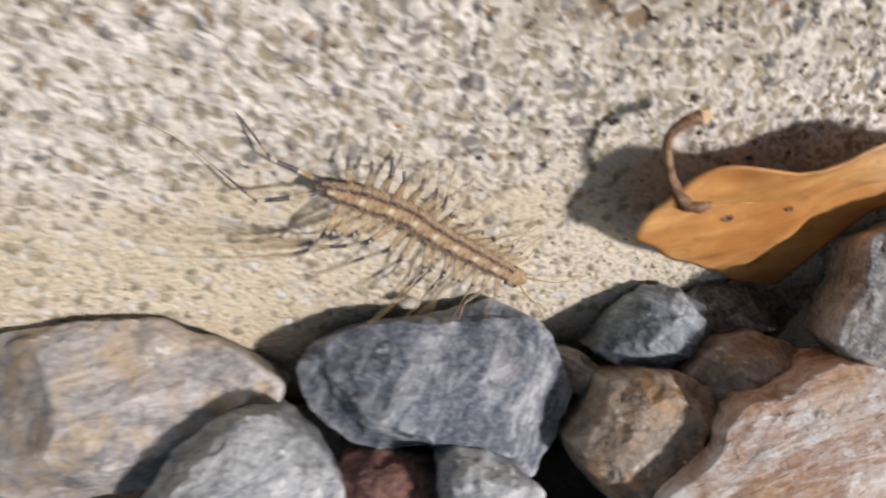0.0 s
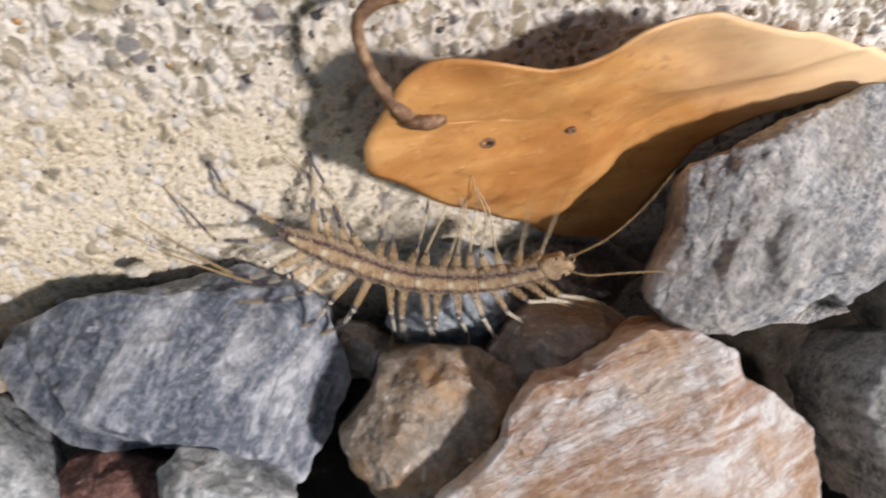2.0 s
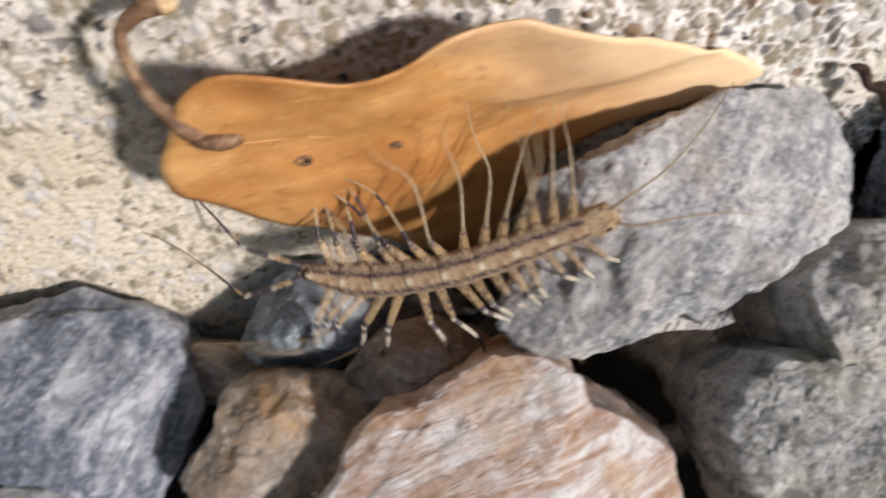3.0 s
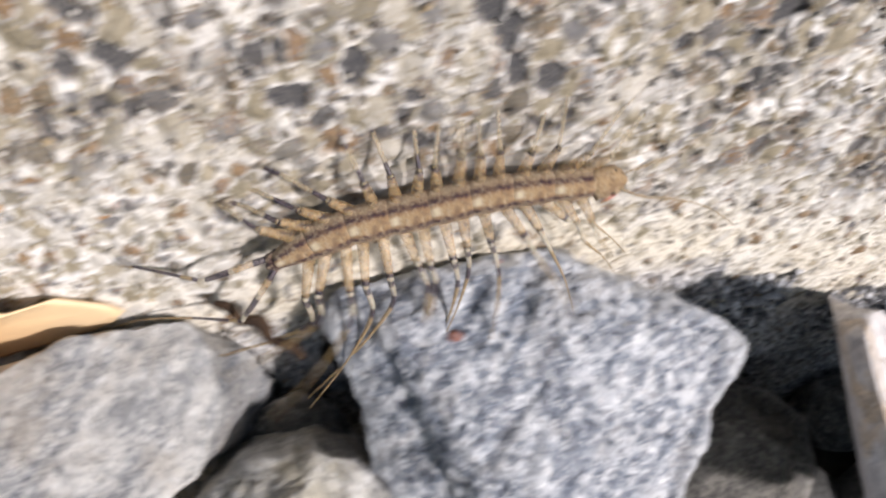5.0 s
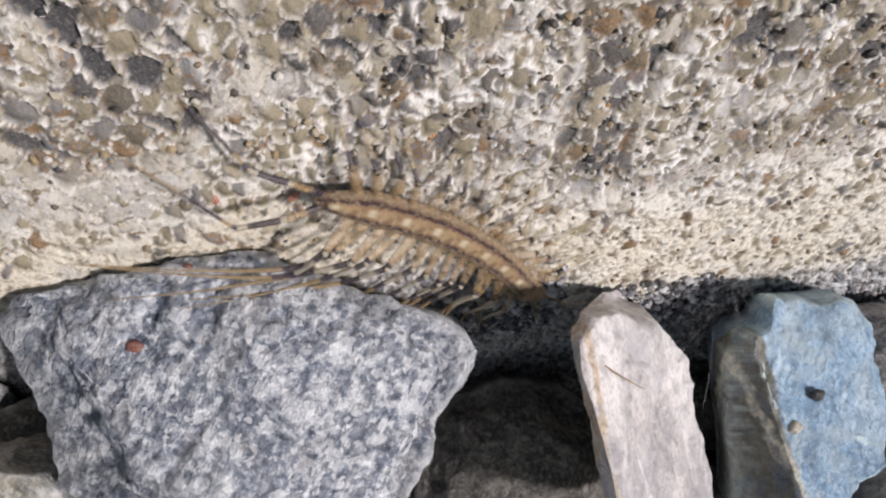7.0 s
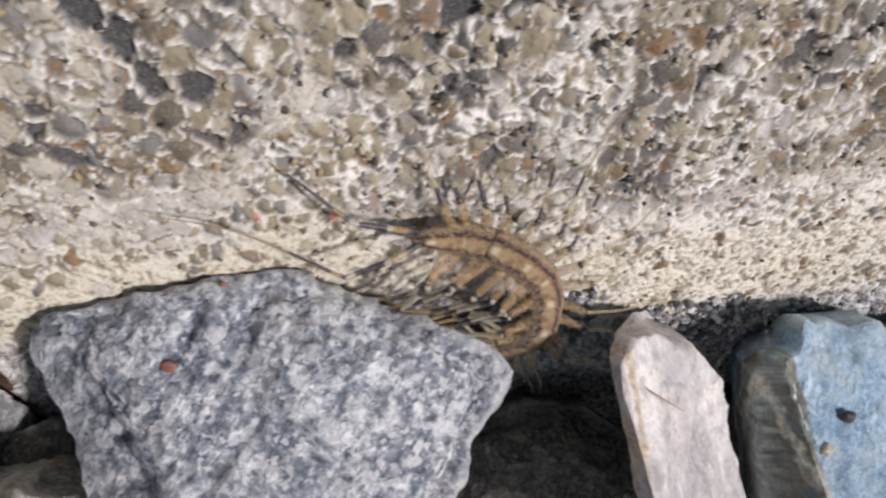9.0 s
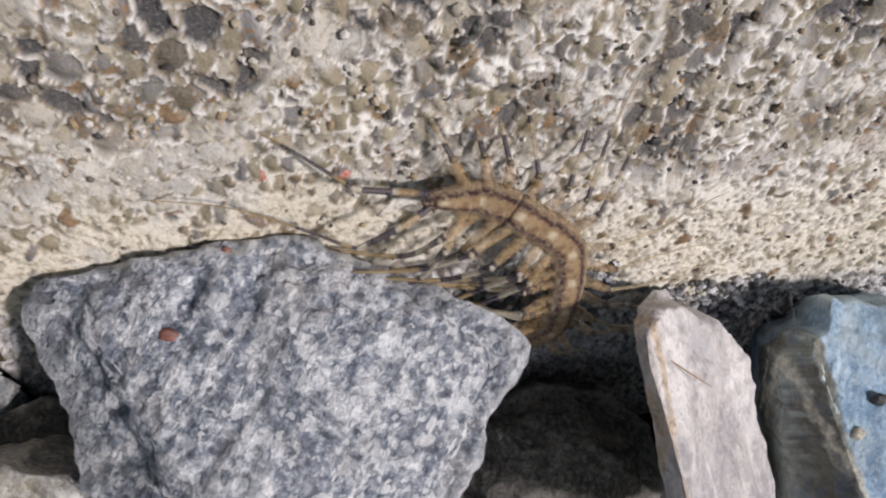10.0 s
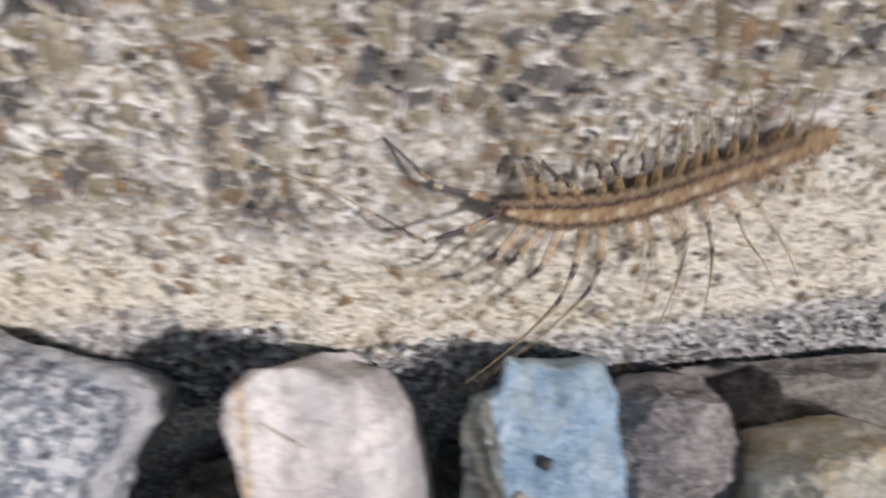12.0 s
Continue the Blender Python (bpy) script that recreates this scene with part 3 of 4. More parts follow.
stone("stone", (-55.0, -16.5, -37.3), [(-9.4, -0.1), (-6.9, 3.0), (-2.9, 5.7), (2.5, 6.4), (7.7, 4.1), (11.4, 0.8), (6.9, -6.3), (-1.7, -7.8), (-7.6, -5.8)],
      M_BUFF, "buff brown rounded stone in half shade", front=7, back=20, seed=14, boxy=0.75, cuts=3)
stone("stone", (-67.1, -7.5, -37.1), [(-10.5, -3.4), (-7.1, 3.1), (-2.5, 7.8), (3.5, 7.0), (10.4, 1.8), (8.4, -3.2), (1.7, -7.3), (-6.9, -6.2)],
      M_DARKBLUE, "small blue-grey stone under the dry leaf", front=6, back=20, seed=15)
stone("stone", (-79.9, -10.4, -44.8), [(-4.4, 4.6), (-0.0, 3.8), (5.4, -0.5), (2.1, -4.6), (-3.1, -3.3)],
      M_BUFF, "small pale chip wedged between stones", front=3, back=12, seed=16)
# lower outline extended, mostly unseen, to keep sun off the brown stone
stone("stone", (-50.7, -31.2, -35.6), [(-24.4, -5.4), (-21.0, -3.2), (-15.4, 0.8), (-14.5, 4.0), (-10.8, 8.2), (-5.2, 9.7), (2.6, 13.1), (6.9, 13.4), (11.6, 10.3), (12.4, 7.5), (18.2, 3.6), (23.0, -0.2), (23.9, -6.5), (23.6, -14.9), (19.0, -25.0), (8.0, -30.0), (-12.0, -28.0), (-22.0, -19.0), (-25.0, -9.4)],
      M_STRIPED, "large pink and white striped stone", front=9, back=20, seed=18, rough=1.5, boxy=0.30, cuts=0, chips=0, lean=0.3, faces_at=[(-0.24, 0.17, 0.955, 5.2), (0.35, -0.1, 0.93, 9.0)])
stone("stone", (-27.1, -12.1, -19.1), [(-14.9, 6.4), (-15.8, -0.5), (-18.8, -5.4), (-20.1, -9.1), (-16.8, -12.6), (-13.0, -13.6), (-7.0, -13.5), (-0.2, -9.6), (2.5, -10.9), (10.9, -6.7), (18.6, -1.9), (21.4, 4.0), (21.0, 10.6), (18.4, 14.2), (11.3, 14.4), (4.9, 13.2), (-2.8, 10.7), (-7.7, 8.5)],
      M_STREAKED, "light grey stone with white and ochre streaks", front=8, back=22, seed=20, rough=1.5, boxy=0.34, cuts=0, chips=0, lean=0.3, faces_at=[(-0.55, 0.05, 0.83, 9.8), (0.15, 0.2, 0.96, 8.0), (0.1, -0.75, 0.65, 10.5)])
stone("stone", (-12.0, -32.0, -34.4), [(-9.6, 2.6), (-8.0, 6.4), (-3.6, 9.2), (2.6, 8.9), (7.6, 6.7), (14.2, 5.0), (16.6, -2.9), (15.5, -15.4), (-4.6, -14.5), (-7.0, -7.4), (-8.8, -1.4)],
      M_GREENGREY, "greenish grey speckled stone", front=9, back=20, seed=22, boxy=0.3, rough=1.9, cuts=0, chips=10, faces_at=[(-0.33, 0.02, 0.944, 3.4)])
stone("stone", (0.8, -21.1, -25.9), [(-13.2, 3.4), (-10.6, 6.3), (-5.2, 9.2), (2.1, 9.4), (7.0, 7.1), (10.9, 2.3), (11.9, -3.7), (12.8, -10.4), (12.3, -13.4), (-8.7, -7.9), (-12.4, -2.1)],
      M_ROUND, "rounded pale speckled stone with yellowish patches", front=9, back=22, seed=24, boxy=0.42, cuts=0, chips=14, rough=1.3, faces_at=[(0.05, -0.05, 0.99, 6.8)])
big_stone = stone("stone", (29.9, -10.4, -14.8), [(-25.2, 7.4), (-22.3, 11.5), (-17.3, 12.3), (-10.7, 12.3), (-3.7, 14.0), (3.2, 13.7), (8.6, 10.1), (14.7, 6.3), (21.1, 2.8), (25.4, 0.2), (25.2, -3.2), (22.6, -6.0), (19.6, -8.5), (18.6, -12.0), (15.4, -17.5), (13.5, -31.0), (-12.5, -31.0), (-17.5, -17.0), (-20.5, -6.2), (-20.7, -1.6), (-22.3, 3.2)],
      M_BIG, "large angular grey granite stone with white crystals", front=6, back=26, seed=26, boxy=0.3, cuts=0, rough=2.0, faces_at=[(-0.90, -0.30, 0.31, 14.8), (0.05, 0.80, 0.60, 10.4), (-0.12, 0.12, 0.985, 5.2), (0.32, -0.18, 0.93, 6.6), (0.55, 0.5, 0.66, 14.0), (-0.30, -0.35, 0.89, 10.5)],
      dents=[(-8.0, 7.5, 0.9, 5.0, 0.9, 1.3), (-2.8, 7.0, 0.95, 6.0, 1.1, 1.5), (-2.6, -1.5, 0.9, 3.0, 0.9, 1.2), (-7.0, -7.0, 0.9, 3.5, 1.0, 1.2), (6.0, -10.0, 0.95, 4.5, 1.2, 1.0), (9.0, -1.0, 0.8, 3.0, 0.9, 0.8)])
stone("stone", (73.0, -18.1, -23.5), [(-8.4, 8.0), (-8.0, 10.8), (-5.6, 12.4), (-0.6, 12.0), (4.4, 9.4), (7.2, 4.6), (8.0, -2.0), (8.6, -13.0), (8.4, -21.0), (-7.4, -18.0), (-7.8, -4.5)],
      M_WHITE, "upright whitish stone with ochre edge", front=12, back=24, seed=28, rough=1.2, boxy=0.26, cuts=0, chips=0, lean=0.25, faces_at=[(-0.985, -0.12, 0.12, 7.7), (0.60, 0.12, 0.79, 4.0), (0.1, 0.75, 0.66, 13.0)], under=[(-0.90, -0.05, -0.43, 3.8)])
blue_stone = stone("stone", (97.3, -15.8, -33.4), [(-7.6, 6.6), (-5.6, 8.8), (-2.4, 9.6), (-0.8, 14.0), (1.2, 13.0), (5.5, 12.1), (11.1, 11.3), (12.9, 5.6), (11.0, -3.5), (8.6, -9.3), (2.4, -13.0), (-0.1, -20.4), (-9.2, -18.2), (-8.6, -11.3), (-8.2, 1.8)],
      M_BLUE, "pale blue stone with one greenish face", front=9, back=20, seed=30, rough=1.3, boxy=0.2, cuts=0, chips=3, lean=0.35, faces_at=[(-0.88, 0.0, 0.47, 6.8), (0.1, 0.22, 0.97, 4.8), (0.8, 0.1, 0.6, 11.5)])
stone("stone", (121.0, -11.4, -40.8), [(-11.1, 2.2), (-7.8, 7.3), (-4.3, 8.8), (4.9, 7.5), (8.1, 1.1), (10.6, -4.1), (11.0, -12.0), (-11.4, -10.9)],
      M_MAUVE, "mauve grey stone beside the blue one", front=6, back=16, seed=32)
stone("stone", (145.7, -7.2, -45.5), [(-26.6, 8.5), (-11.3, 7.7), (13.7, 5.8), (26.0, 2.8), (23.9, -7.5), (6.3, -8.5), (-4.6, -6.9), (-11.5, -4.2), (-15.9, 2.3)],
      M_SLAB, "flat dark grey-brown stone against the wall", front=4, back=14, seed=34)
stone("stone", (141.6, -22.5, -40.0), [(-13.7, 2.3), (-8.9, 6.8), (2.8, 7.7), (8.3, 5.8), (15.9, 1.7), (13.6, -9.3), (-3.1, -10.3), (-14.9, -4.8)],
      M_YELLOW, "pale yellowish stone with ochre edge", front=8, back=18, seed=36)
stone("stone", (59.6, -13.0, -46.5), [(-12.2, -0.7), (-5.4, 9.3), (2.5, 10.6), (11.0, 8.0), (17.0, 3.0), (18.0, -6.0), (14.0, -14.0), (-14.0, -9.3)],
      M_GAPSHADE, "stone deep in a shaded gap, its colour darkened for the shade", front=5, back=16, seed=38)
# three added fillers: dark colour hides sunlit wall and stands for gap shade
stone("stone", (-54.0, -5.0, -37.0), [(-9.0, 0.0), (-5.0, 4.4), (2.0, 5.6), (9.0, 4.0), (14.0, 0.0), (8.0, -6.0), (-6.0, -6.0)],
      M_GAPSHADE, "added filler stone under the leaf, coloured dark as shade", front=2.5, back=10, seed=40)
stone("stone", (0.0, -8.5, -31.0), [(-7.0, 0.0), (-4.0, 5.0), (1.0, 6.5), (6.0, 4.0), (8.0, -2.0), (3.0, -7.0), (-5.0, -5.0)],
      M_GAPSHADE, "added filler stone beside the granite, coloured dark as gap shade", front=2.5, back=10, seed=42)
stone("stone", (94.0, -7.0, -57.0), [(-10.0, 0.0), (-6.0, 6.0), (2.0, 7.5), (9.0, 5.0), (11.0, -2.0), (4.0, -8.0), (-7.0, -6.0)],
      M_GAPSHADE, "added filler stone low behind the blue one, coloured dark as shade", front=3, back=9, seed=44)


# ---- the dry leaf leaning on the wall ----
def build_leaf():
    outline = [(-26.9, 4.0), (-25.1, 7.6), (-23.1, 12.6), (-19.9, 15.0), (-15.0, 15.0), (-8.8, 12.8), (-4.0, 13.6), (0.2, 16.2), (6.9, 17.0),
               (13.2, 14.4), (19.8, 12.2), (26.1, 8.4), (39.5, 1.2), (31.0, -1.8), (22.0, -3.6), (15.0, -8.0), (11.5, -17.0), (7.0, -28.0),
               (-2.2, -23.0), (-11.4, -14.6), (-18.9, -8.6), (-23.0, -3.2), (-26.7, -1.0)]
    na, nr = 150, 22
    pts = np.array(outline, float)
    nxt = np.roll(pts, -1, 0)
    rad = []
    for j in range(na):
        a = 2 * math.pi * j / na
        d = (math.cos(a), math.sin(a))
        best = 1.0
        for p, q in zip(pts, nxt):
            e = q - p
            den = d[0] * e[1] - d[1] * e[0]
            if abs(den) > 1e-9:
                t = (p[0] * e[1] - p[1] * e[0]) / den
                s = (p[0] * d[1] - p[1] * d[0]) / den
                if t > 0 and -1e-6 <= s <= 1 + 1e-6:
                    best = max(best, t)
        rad.append(best)
    rad = np.array(rad)
    rad = 0.25 * np.roll(rad, 1) + 0.5 * rad + 0.25 * np.roll(rad, -1)

    def rib(x):
        return 7.5 - 0.30 * (x + 23) + 0.0046 * (x + 23) ** 2

    def place(x, z, back):
        # the blade folds along its midrib, leans out above it and tucks under below it; the rim waves
        d = z - rib(x)
        y = -0.125 * (38.5 - x) - 1.6
        y += -0.30 * d if d > 0 else 0.10 * -d + 0.012 * max(0.0, -d - 6) ** 2
        y -= 0.9 * math.exp(-((x + 19) / 6) ** 2 - ((z - 9) / 4) ** 2)
        y += 0.8 * math.sin(x * 0.25 + 0.6) * min(1.0, max(0.0, d / 9)) + 0.45 * noise.noise((x / 6, z / 5, 0)) + 0.15 * noise.noise((x / 1.8, z / 1.8, 3))
        y += 4.6 * max(0.0, min(1.0, (x + 1) / 10)) * max(0.0, min(1.0, (3 - d) / 8))
        y = min(y, -1.1)
        return Vector((x + 0.001 * (38.5 - x), y + (0.35 if back else 0.0), z - 0.024 * (38.5 - x))) * MM

    verts, faces = [], []
    for back in (False, True):
        verts.append(place(0, 0, back))
        for k in range(1, nr + 1):
            for j in range(na):
                a = 2 * math.pi * j / na
                r = rad[j] * (k / nr)
                verts.append(place(r * math.cos(a), r * math.sin(a), back))
    half = 1 + na * nr
    for side in (0, 1):
        o = side * half
        for j in range(na):
            j2 = (j + 1) % na
            f = [(o, o + 1 + j, o + 1 + j2)]
            for k in range(nr - 1):
                a, b = o + 1 + k * na, o + 1 + (k + 1) * na
                f.append((a + j, b + j, b + j2, a + j2))
            faces += [tuple(reversed(q)) if not side else q for q in f][:: 1]
    for j in range(na):
        j2 = (j + 1) % na
        a = 1 + (nr - 1) * na
        faces.append((a + j, a + j2, half + a + j2, half + a + j))
    root = new("leaf")
    root.location = mm(-52.0, 0.0, -9.0)
    tagged(root, "dry orange-brown leaf leaning against the wall", "leaf")
    blade = mesh_object("blade", verts, faces, M_LEAF, root)
    stalk = tube("stalk", [(-20.9, -9.1, 5.8), (-22.7, -9.9, 7.2), (-25.1, -9.5, 10.6), (-26.3, -8.5, 13.6), (-26.5, -7.5, 15.8), (-24.8, -6.7, 17.3), (-22.9, -6.3, 17.8)],
                 [0.5, 1.0, 0.62, 0.58, 0.6, 0.78, 0.95], M_STALK, root, "curled brown leaf stalk")
    tube("stalk_end", [(-23.0, -6.3, 17.8), (-22.1, -6.1, 17.9), (-21.7, -6.0, 17.9)], [1.0, 1.02, 0.6], M_SCAR, stalk, "pale broken stalk end")

    pebble("stalk_knot", (-20.8, -9.9, 6.0), 1.4, M_STALK, "dark swollen knot where the stalk joins", 4, stalk, (1.5, 0.8, 0.8))

    def on_leaf(x, z, out=0.05):
        p = place(x, z, False) / MM
        return (p.x, p.y - out, p.z)

    tube("midrib", [on_leaf(x, rib(x), -0.04) for x in (-22, -18, -14, -10, -6)], [0.26, 0.14, 0.08, 0.06, 0.03], M_LEAF, blade)
    # a bored hole with its raised brown rim, and a smaller scar
    for x, z, r in ((-13.6, 1.6, 0.75), (-4.2, 1.7, 0.4)):
        c = on_leaf(x, z, 0.02)
        rim = tube("hole_rim", [(c[0] + r * math.cos(a), c[1] - 0.1, c[2] + 0.7 * r * math.sin(a)) for a in (k * math.pi / 5 for k in range(11))], [0.22] * 11, M_STALK, blade, "brown rim of a bored hole", sides=6, steps=3)
        disc = [Vector((c[0] + r * math.cos(a), c[1] - 0.06, c[2] + 0.7 * r * math.sin(a))) * MM for a in (k * math.pi / 8 for k in range(16))]
        disc += [Vector((c[0] + 0.5 * r * math.cos(a), c[1] - 0.03, c[2] + 0.35 * r * math.sin(a))) * MM for a in (k * math.pi / 8 for k in range(16))]
        mesh_object("hole", disc, [(k, (k + 1) % 16, 16 + (k + 1) % 16, 16 + k) for k in range(16)] + [tuple(range(16, 32))], M_HOLE, blade, "dark bored hole")
    return root


def tube(name, pts, radii, material, parent=None, label="", sides=10, steps=6, slots=None, flat=1.0):
    """A tapered tube through the points (mm), rounded at both ends; slots: material slot along the way, 0 to 1."""
    p = [Vector(q) for q in pts]
    path, rad = [], []
    for i in range(len(p) - 1):
        a, b = p[max(i - 1, 0)], p[min(i + 2, len(p) - 1)]
        for s in range(steps):
            t = s / steps
            q = 0.5 * ((2 * p[i]) + (p[i + 1] - a) * t + (2 * a - 5 * p[i] + 4 * p[i + 1] - b) * t * t + (3 * p[i] - a - 3 * p[i + 1] + b) * t ** 3)
            path.append(q)
            rad.append(radii[i] * (1 - t) + radii[i + 1] * t)
    path.append(p[-1])
    rad.append(radii[-1])
    verts, faces, mats = [], [], []
    up = Vector((0.13, 0.31, 0.94))
    for i, q in enumerate(path):
        tan = (path[min(i + 1, len(path) - 1)] - path[max(i - 1, 0)]).normalized()
        s = tan.cross(up).normalized()
        n = s.cross(tan)
        for j in range(sides):
            a = 2 * math.pi * j / sides
            verts.append((q + (s * math.cos(a) + n * math.sin(a) * flat) * rad[i]) * MM)
    for i in range(len(path) - 1):
        for j in range(sides):
            faces.append((i * sides + j, i * sides + (j + 1) % sides, (i + 1) * sides + (j + 1) % sides, (i + 1) * sides + j))
            mats.append(slots(i / (len(path) - 1)) if slots else 0)
    n0 = len(verts)
    verts += [path[0] * MM, path[-1] * MM]
    last = (len(path) - 1) * sides
    for j in range(sides):
        faces.append((n0, (j + 1) % sides, j))
        faces.append((n0 + 1, last + j, last + (j + 1) % sides))
        mats += [slots(0) if slots else 0, slots(1) if slots else 0]
    first = material[0] if isinstance(material, (list, tuple)) else material
    ob = mesh_object(name, verts, faces, first, parent, label)
    if isinstance(material, (list, tuple)):
        for m in material[1:]:
            ob.data.materials.append(m)
        ob.data.polygons.foreach_set("material_index", mats)
    return ob




# ---- small things among the stones ----
def pebble(name, centre, size, material, label, seed, parent=None, squash=(1, 0.8, 0.7)):
    bm = bmesh.new()
    bmesh.ops.create_icosphere(bm, subdivisions=3 if size > 1.0 else 2, radius=size)
    sh = Vector((seed * 1.7, seed * 0.9, seed * 2.3))
    for v in bm.verts:
        d = v.co.normalized()
        v.co *= 1 + 0.3 * noise.fractal(d * 1.3 + sh, 1, 2, 3)
        v.co = Vector([a * b for a, b in zip(v.co, squash)]) * MM
    me = bpy.data.meshes.new(name)
    bm.to_mesh(me)
    bm.free()
    me.materials.append(material)
    me.polygons.foreach_set("use_smooth", [True] * len(me.polygons))
    ob = new(name, me)
    ob.location = Vector(centre) * MM
    if parent:
        ob.parent = parent
    if label:
        tagged(ob, label)
    return ob


build_leaf()


def grain_material(name, a, b):
    n = Nodes(name, 0.5, 0.5)
    return n.done(n.ramp(n.noise(0.5, 3), [(0.35, a), (0.65, b)]), n.bump(n.noise(0.25, 3), 0.08))


M_PEB = grain_material("cream_pebble", (0.30, 0.27, 0.21), (0.52, 0.48, 0.40))
M_REDGRAIN = grain_material("red_grain", (0.46, 0.14, 0.10), (0.68, 0.36, 0.30))
M_RUST = grain_material("rusty_fleck", (0.12, 0.05, 0.038), (0.24, 0.10, 0.072))
M_OCHRE = grain_material("ochre_grain", (0.30, 0.15, 0.05), (0.50, 0.30, 0.14))
M_DARK = grain_material("dark_grain", (0.02, 0.02, 0.022), (0.08, 0.075, 0.07))
M_WEB = Nodes("web_silk", 0.4, 0.5).done((0.75, 0.75, 0.75))
M_TWIG = Nodes("brown_fibre", 0.6, 0.4).done((0.30, 0.17, 0.06))

tagged(pebble("pebble", (-108.9, -2.6, -32.2), 1.5, M_PEB, "", 3, squash=(1.2, 0.7, 0.6)), "tiny cream pebble lying on the banded stone", "pebble")

# marks on two of the stones
def on_stone(ob, x, v, sink):
    """Point of a stone's outer face at (x, v) in the plane of the heap."""
    inv = TILT.transposed()
    pts = [inv @ (p.co / MM) for p in ob.data.vertices]
    top = min((p for p in pts if p.z > 0), key=lambda p: math.hypot(p.x - x, p.y - v))
    return tuple(TILT @ Vector((x, v, top.z - sink)))


pebble("dark_spot", on_stone(blue_stone, 1.3, 0.6, 0.1), 1.01, M_DARK, "dark rusty knob", 9, blue_stone, (0.9, 0.7, 0.9))
pebble("crystal", on_stone(blue_stone, -2.6, -3.0, 0.4), 1.2, M_PEB, "pale ochre crystal", 11, blue_stone, (0.8, 0.7, 1.1))
for x, v, r in ((-10.1, 4.6, 1.1), (-4.0, 12.0, 0.6)):
    pebble("red_spot", on_stone(big_stone, x, v, 0.25), r, M_RUST, "rusty red fleck", 8, big_stone, (1.0, 0.6, 0.8))

# single coloured grains that stand out in the wall face
def sand_grains():
    rng = random.Random(17)
    kinds = [M_OCHRE, M_REDGRAIN, M_DARK, M_PEB]
    shapes = {}
    for n, m in enumerate(kinds):
        for v in range(3):
            ob = pebble("sand_grain", (0, 0, 0), 1.0, m, "", 5 * n + v + 2, wall, (1, 0.42, rng.uniform(0.8, 1.2)))
            shapes[n, v] = ob.data
            bpy.data.objects.remove(ob)
    fixed = [(-20.8, 8.8, 0.6, 0), (-11.6, 7.8, 0.8, 1), (31.2, 0.9, 1.0, 1), (30.4, 2.0, 0.75, 1), (38.0, 0.6, 0.7, 1), (53.8, 9.6, 0.7, 2), (-90.4, -4.7, 0.6, 2), (72.2, 18.0, 0.7, 2)]
    spots = fixed + [(rng.uniform(-165, 150), rng.uniform(-14, 32), rng.uniform(0.28, 0.62), rng.choice((0, 0, 2, 2, 2, 3, 3))) for k in range(140)]
    for x, z, r, n in spots:
        ob = new("sand_grain", shapes[n, rng.randrange(3)])
        ob.parent = wall
        ob.location = mm(x, 0.25, z)
        ob.rotation_euler = (0, rng.uniform(0, 6.28), 0)
        ob.scale = (r, r, r)


sand_grains()


def build_crumbs():
    """Loose sand and crumbs set all over the rough face, too many to count."""
    rng = random.Random(5)
    verts, faces = [], []
    base = bmesh.new()
    bmesh.ops.create_icosphere(base, subdivisions=1, radius=1.0)
    bv = [v.co.copy() for v in base.verts]
    bf = [[v.index for v in f.verts] for f in base.faces]
    base.free()
    for k in range(3600):
        x, z = rng.uniform(-185, 195), rng.uniform(-40, 38)
        r = rng.uniform(0.16, 0.5) * (0.7 if z < -6 else 1.0)
        o = len(verts)
        turn = Euler((rng.random() * 6, rng.random() * 6, rng.random() * 6)).to_matrix()
        sc = Vector((rng.uniform(0.7, 1.3), rng.uniform(0.7, 1.2), rng.uniform(0.6, 1.1)))
        for v in bv:
            p = turn @ Vector((v.x * sc.x, v.y * sc.y, v.z * sc.z)) * r * rng.uniform(0.85, 1.15)
            verts.append((Vector((x, 0.05 - 0.2 * r, z)) + p) * MM)
        for f in bf:
            faces.append([o + i for i in f])
    n = Nodes("sand_crumbs", 0.6, 0.4)
    geo = n.t.nodes.new("ShaderNodeNewGeometry")
    col = n.ramp(geo.outputs["Random Per Island"], [(0.0, (0.05, 0.05, 0.055)), (0.2, (0.16, 0.13, 0.1)), (0.4, (0.34, 0.26, 0.15)), (0.6, (0.42, 0.38, 0.31)), (1.0, (0.62, 0.59, 0.54))])
    mat = n.done(col)
    ob = mesh_object("sand_crumbs", verts, faces, mat, wall, smooth=False)
    return tagged(ob, "sand grains bedded in the concrete face", kind="stuff")


build_crumbs()


# gap shade is put into this gravel's near-black colour
M_BED = stone_material("shade_dark_gravel", (0.012, 0.012, 0.012), (0.03, 0.03, 0.029), (0.08, 0.078, 0.07))


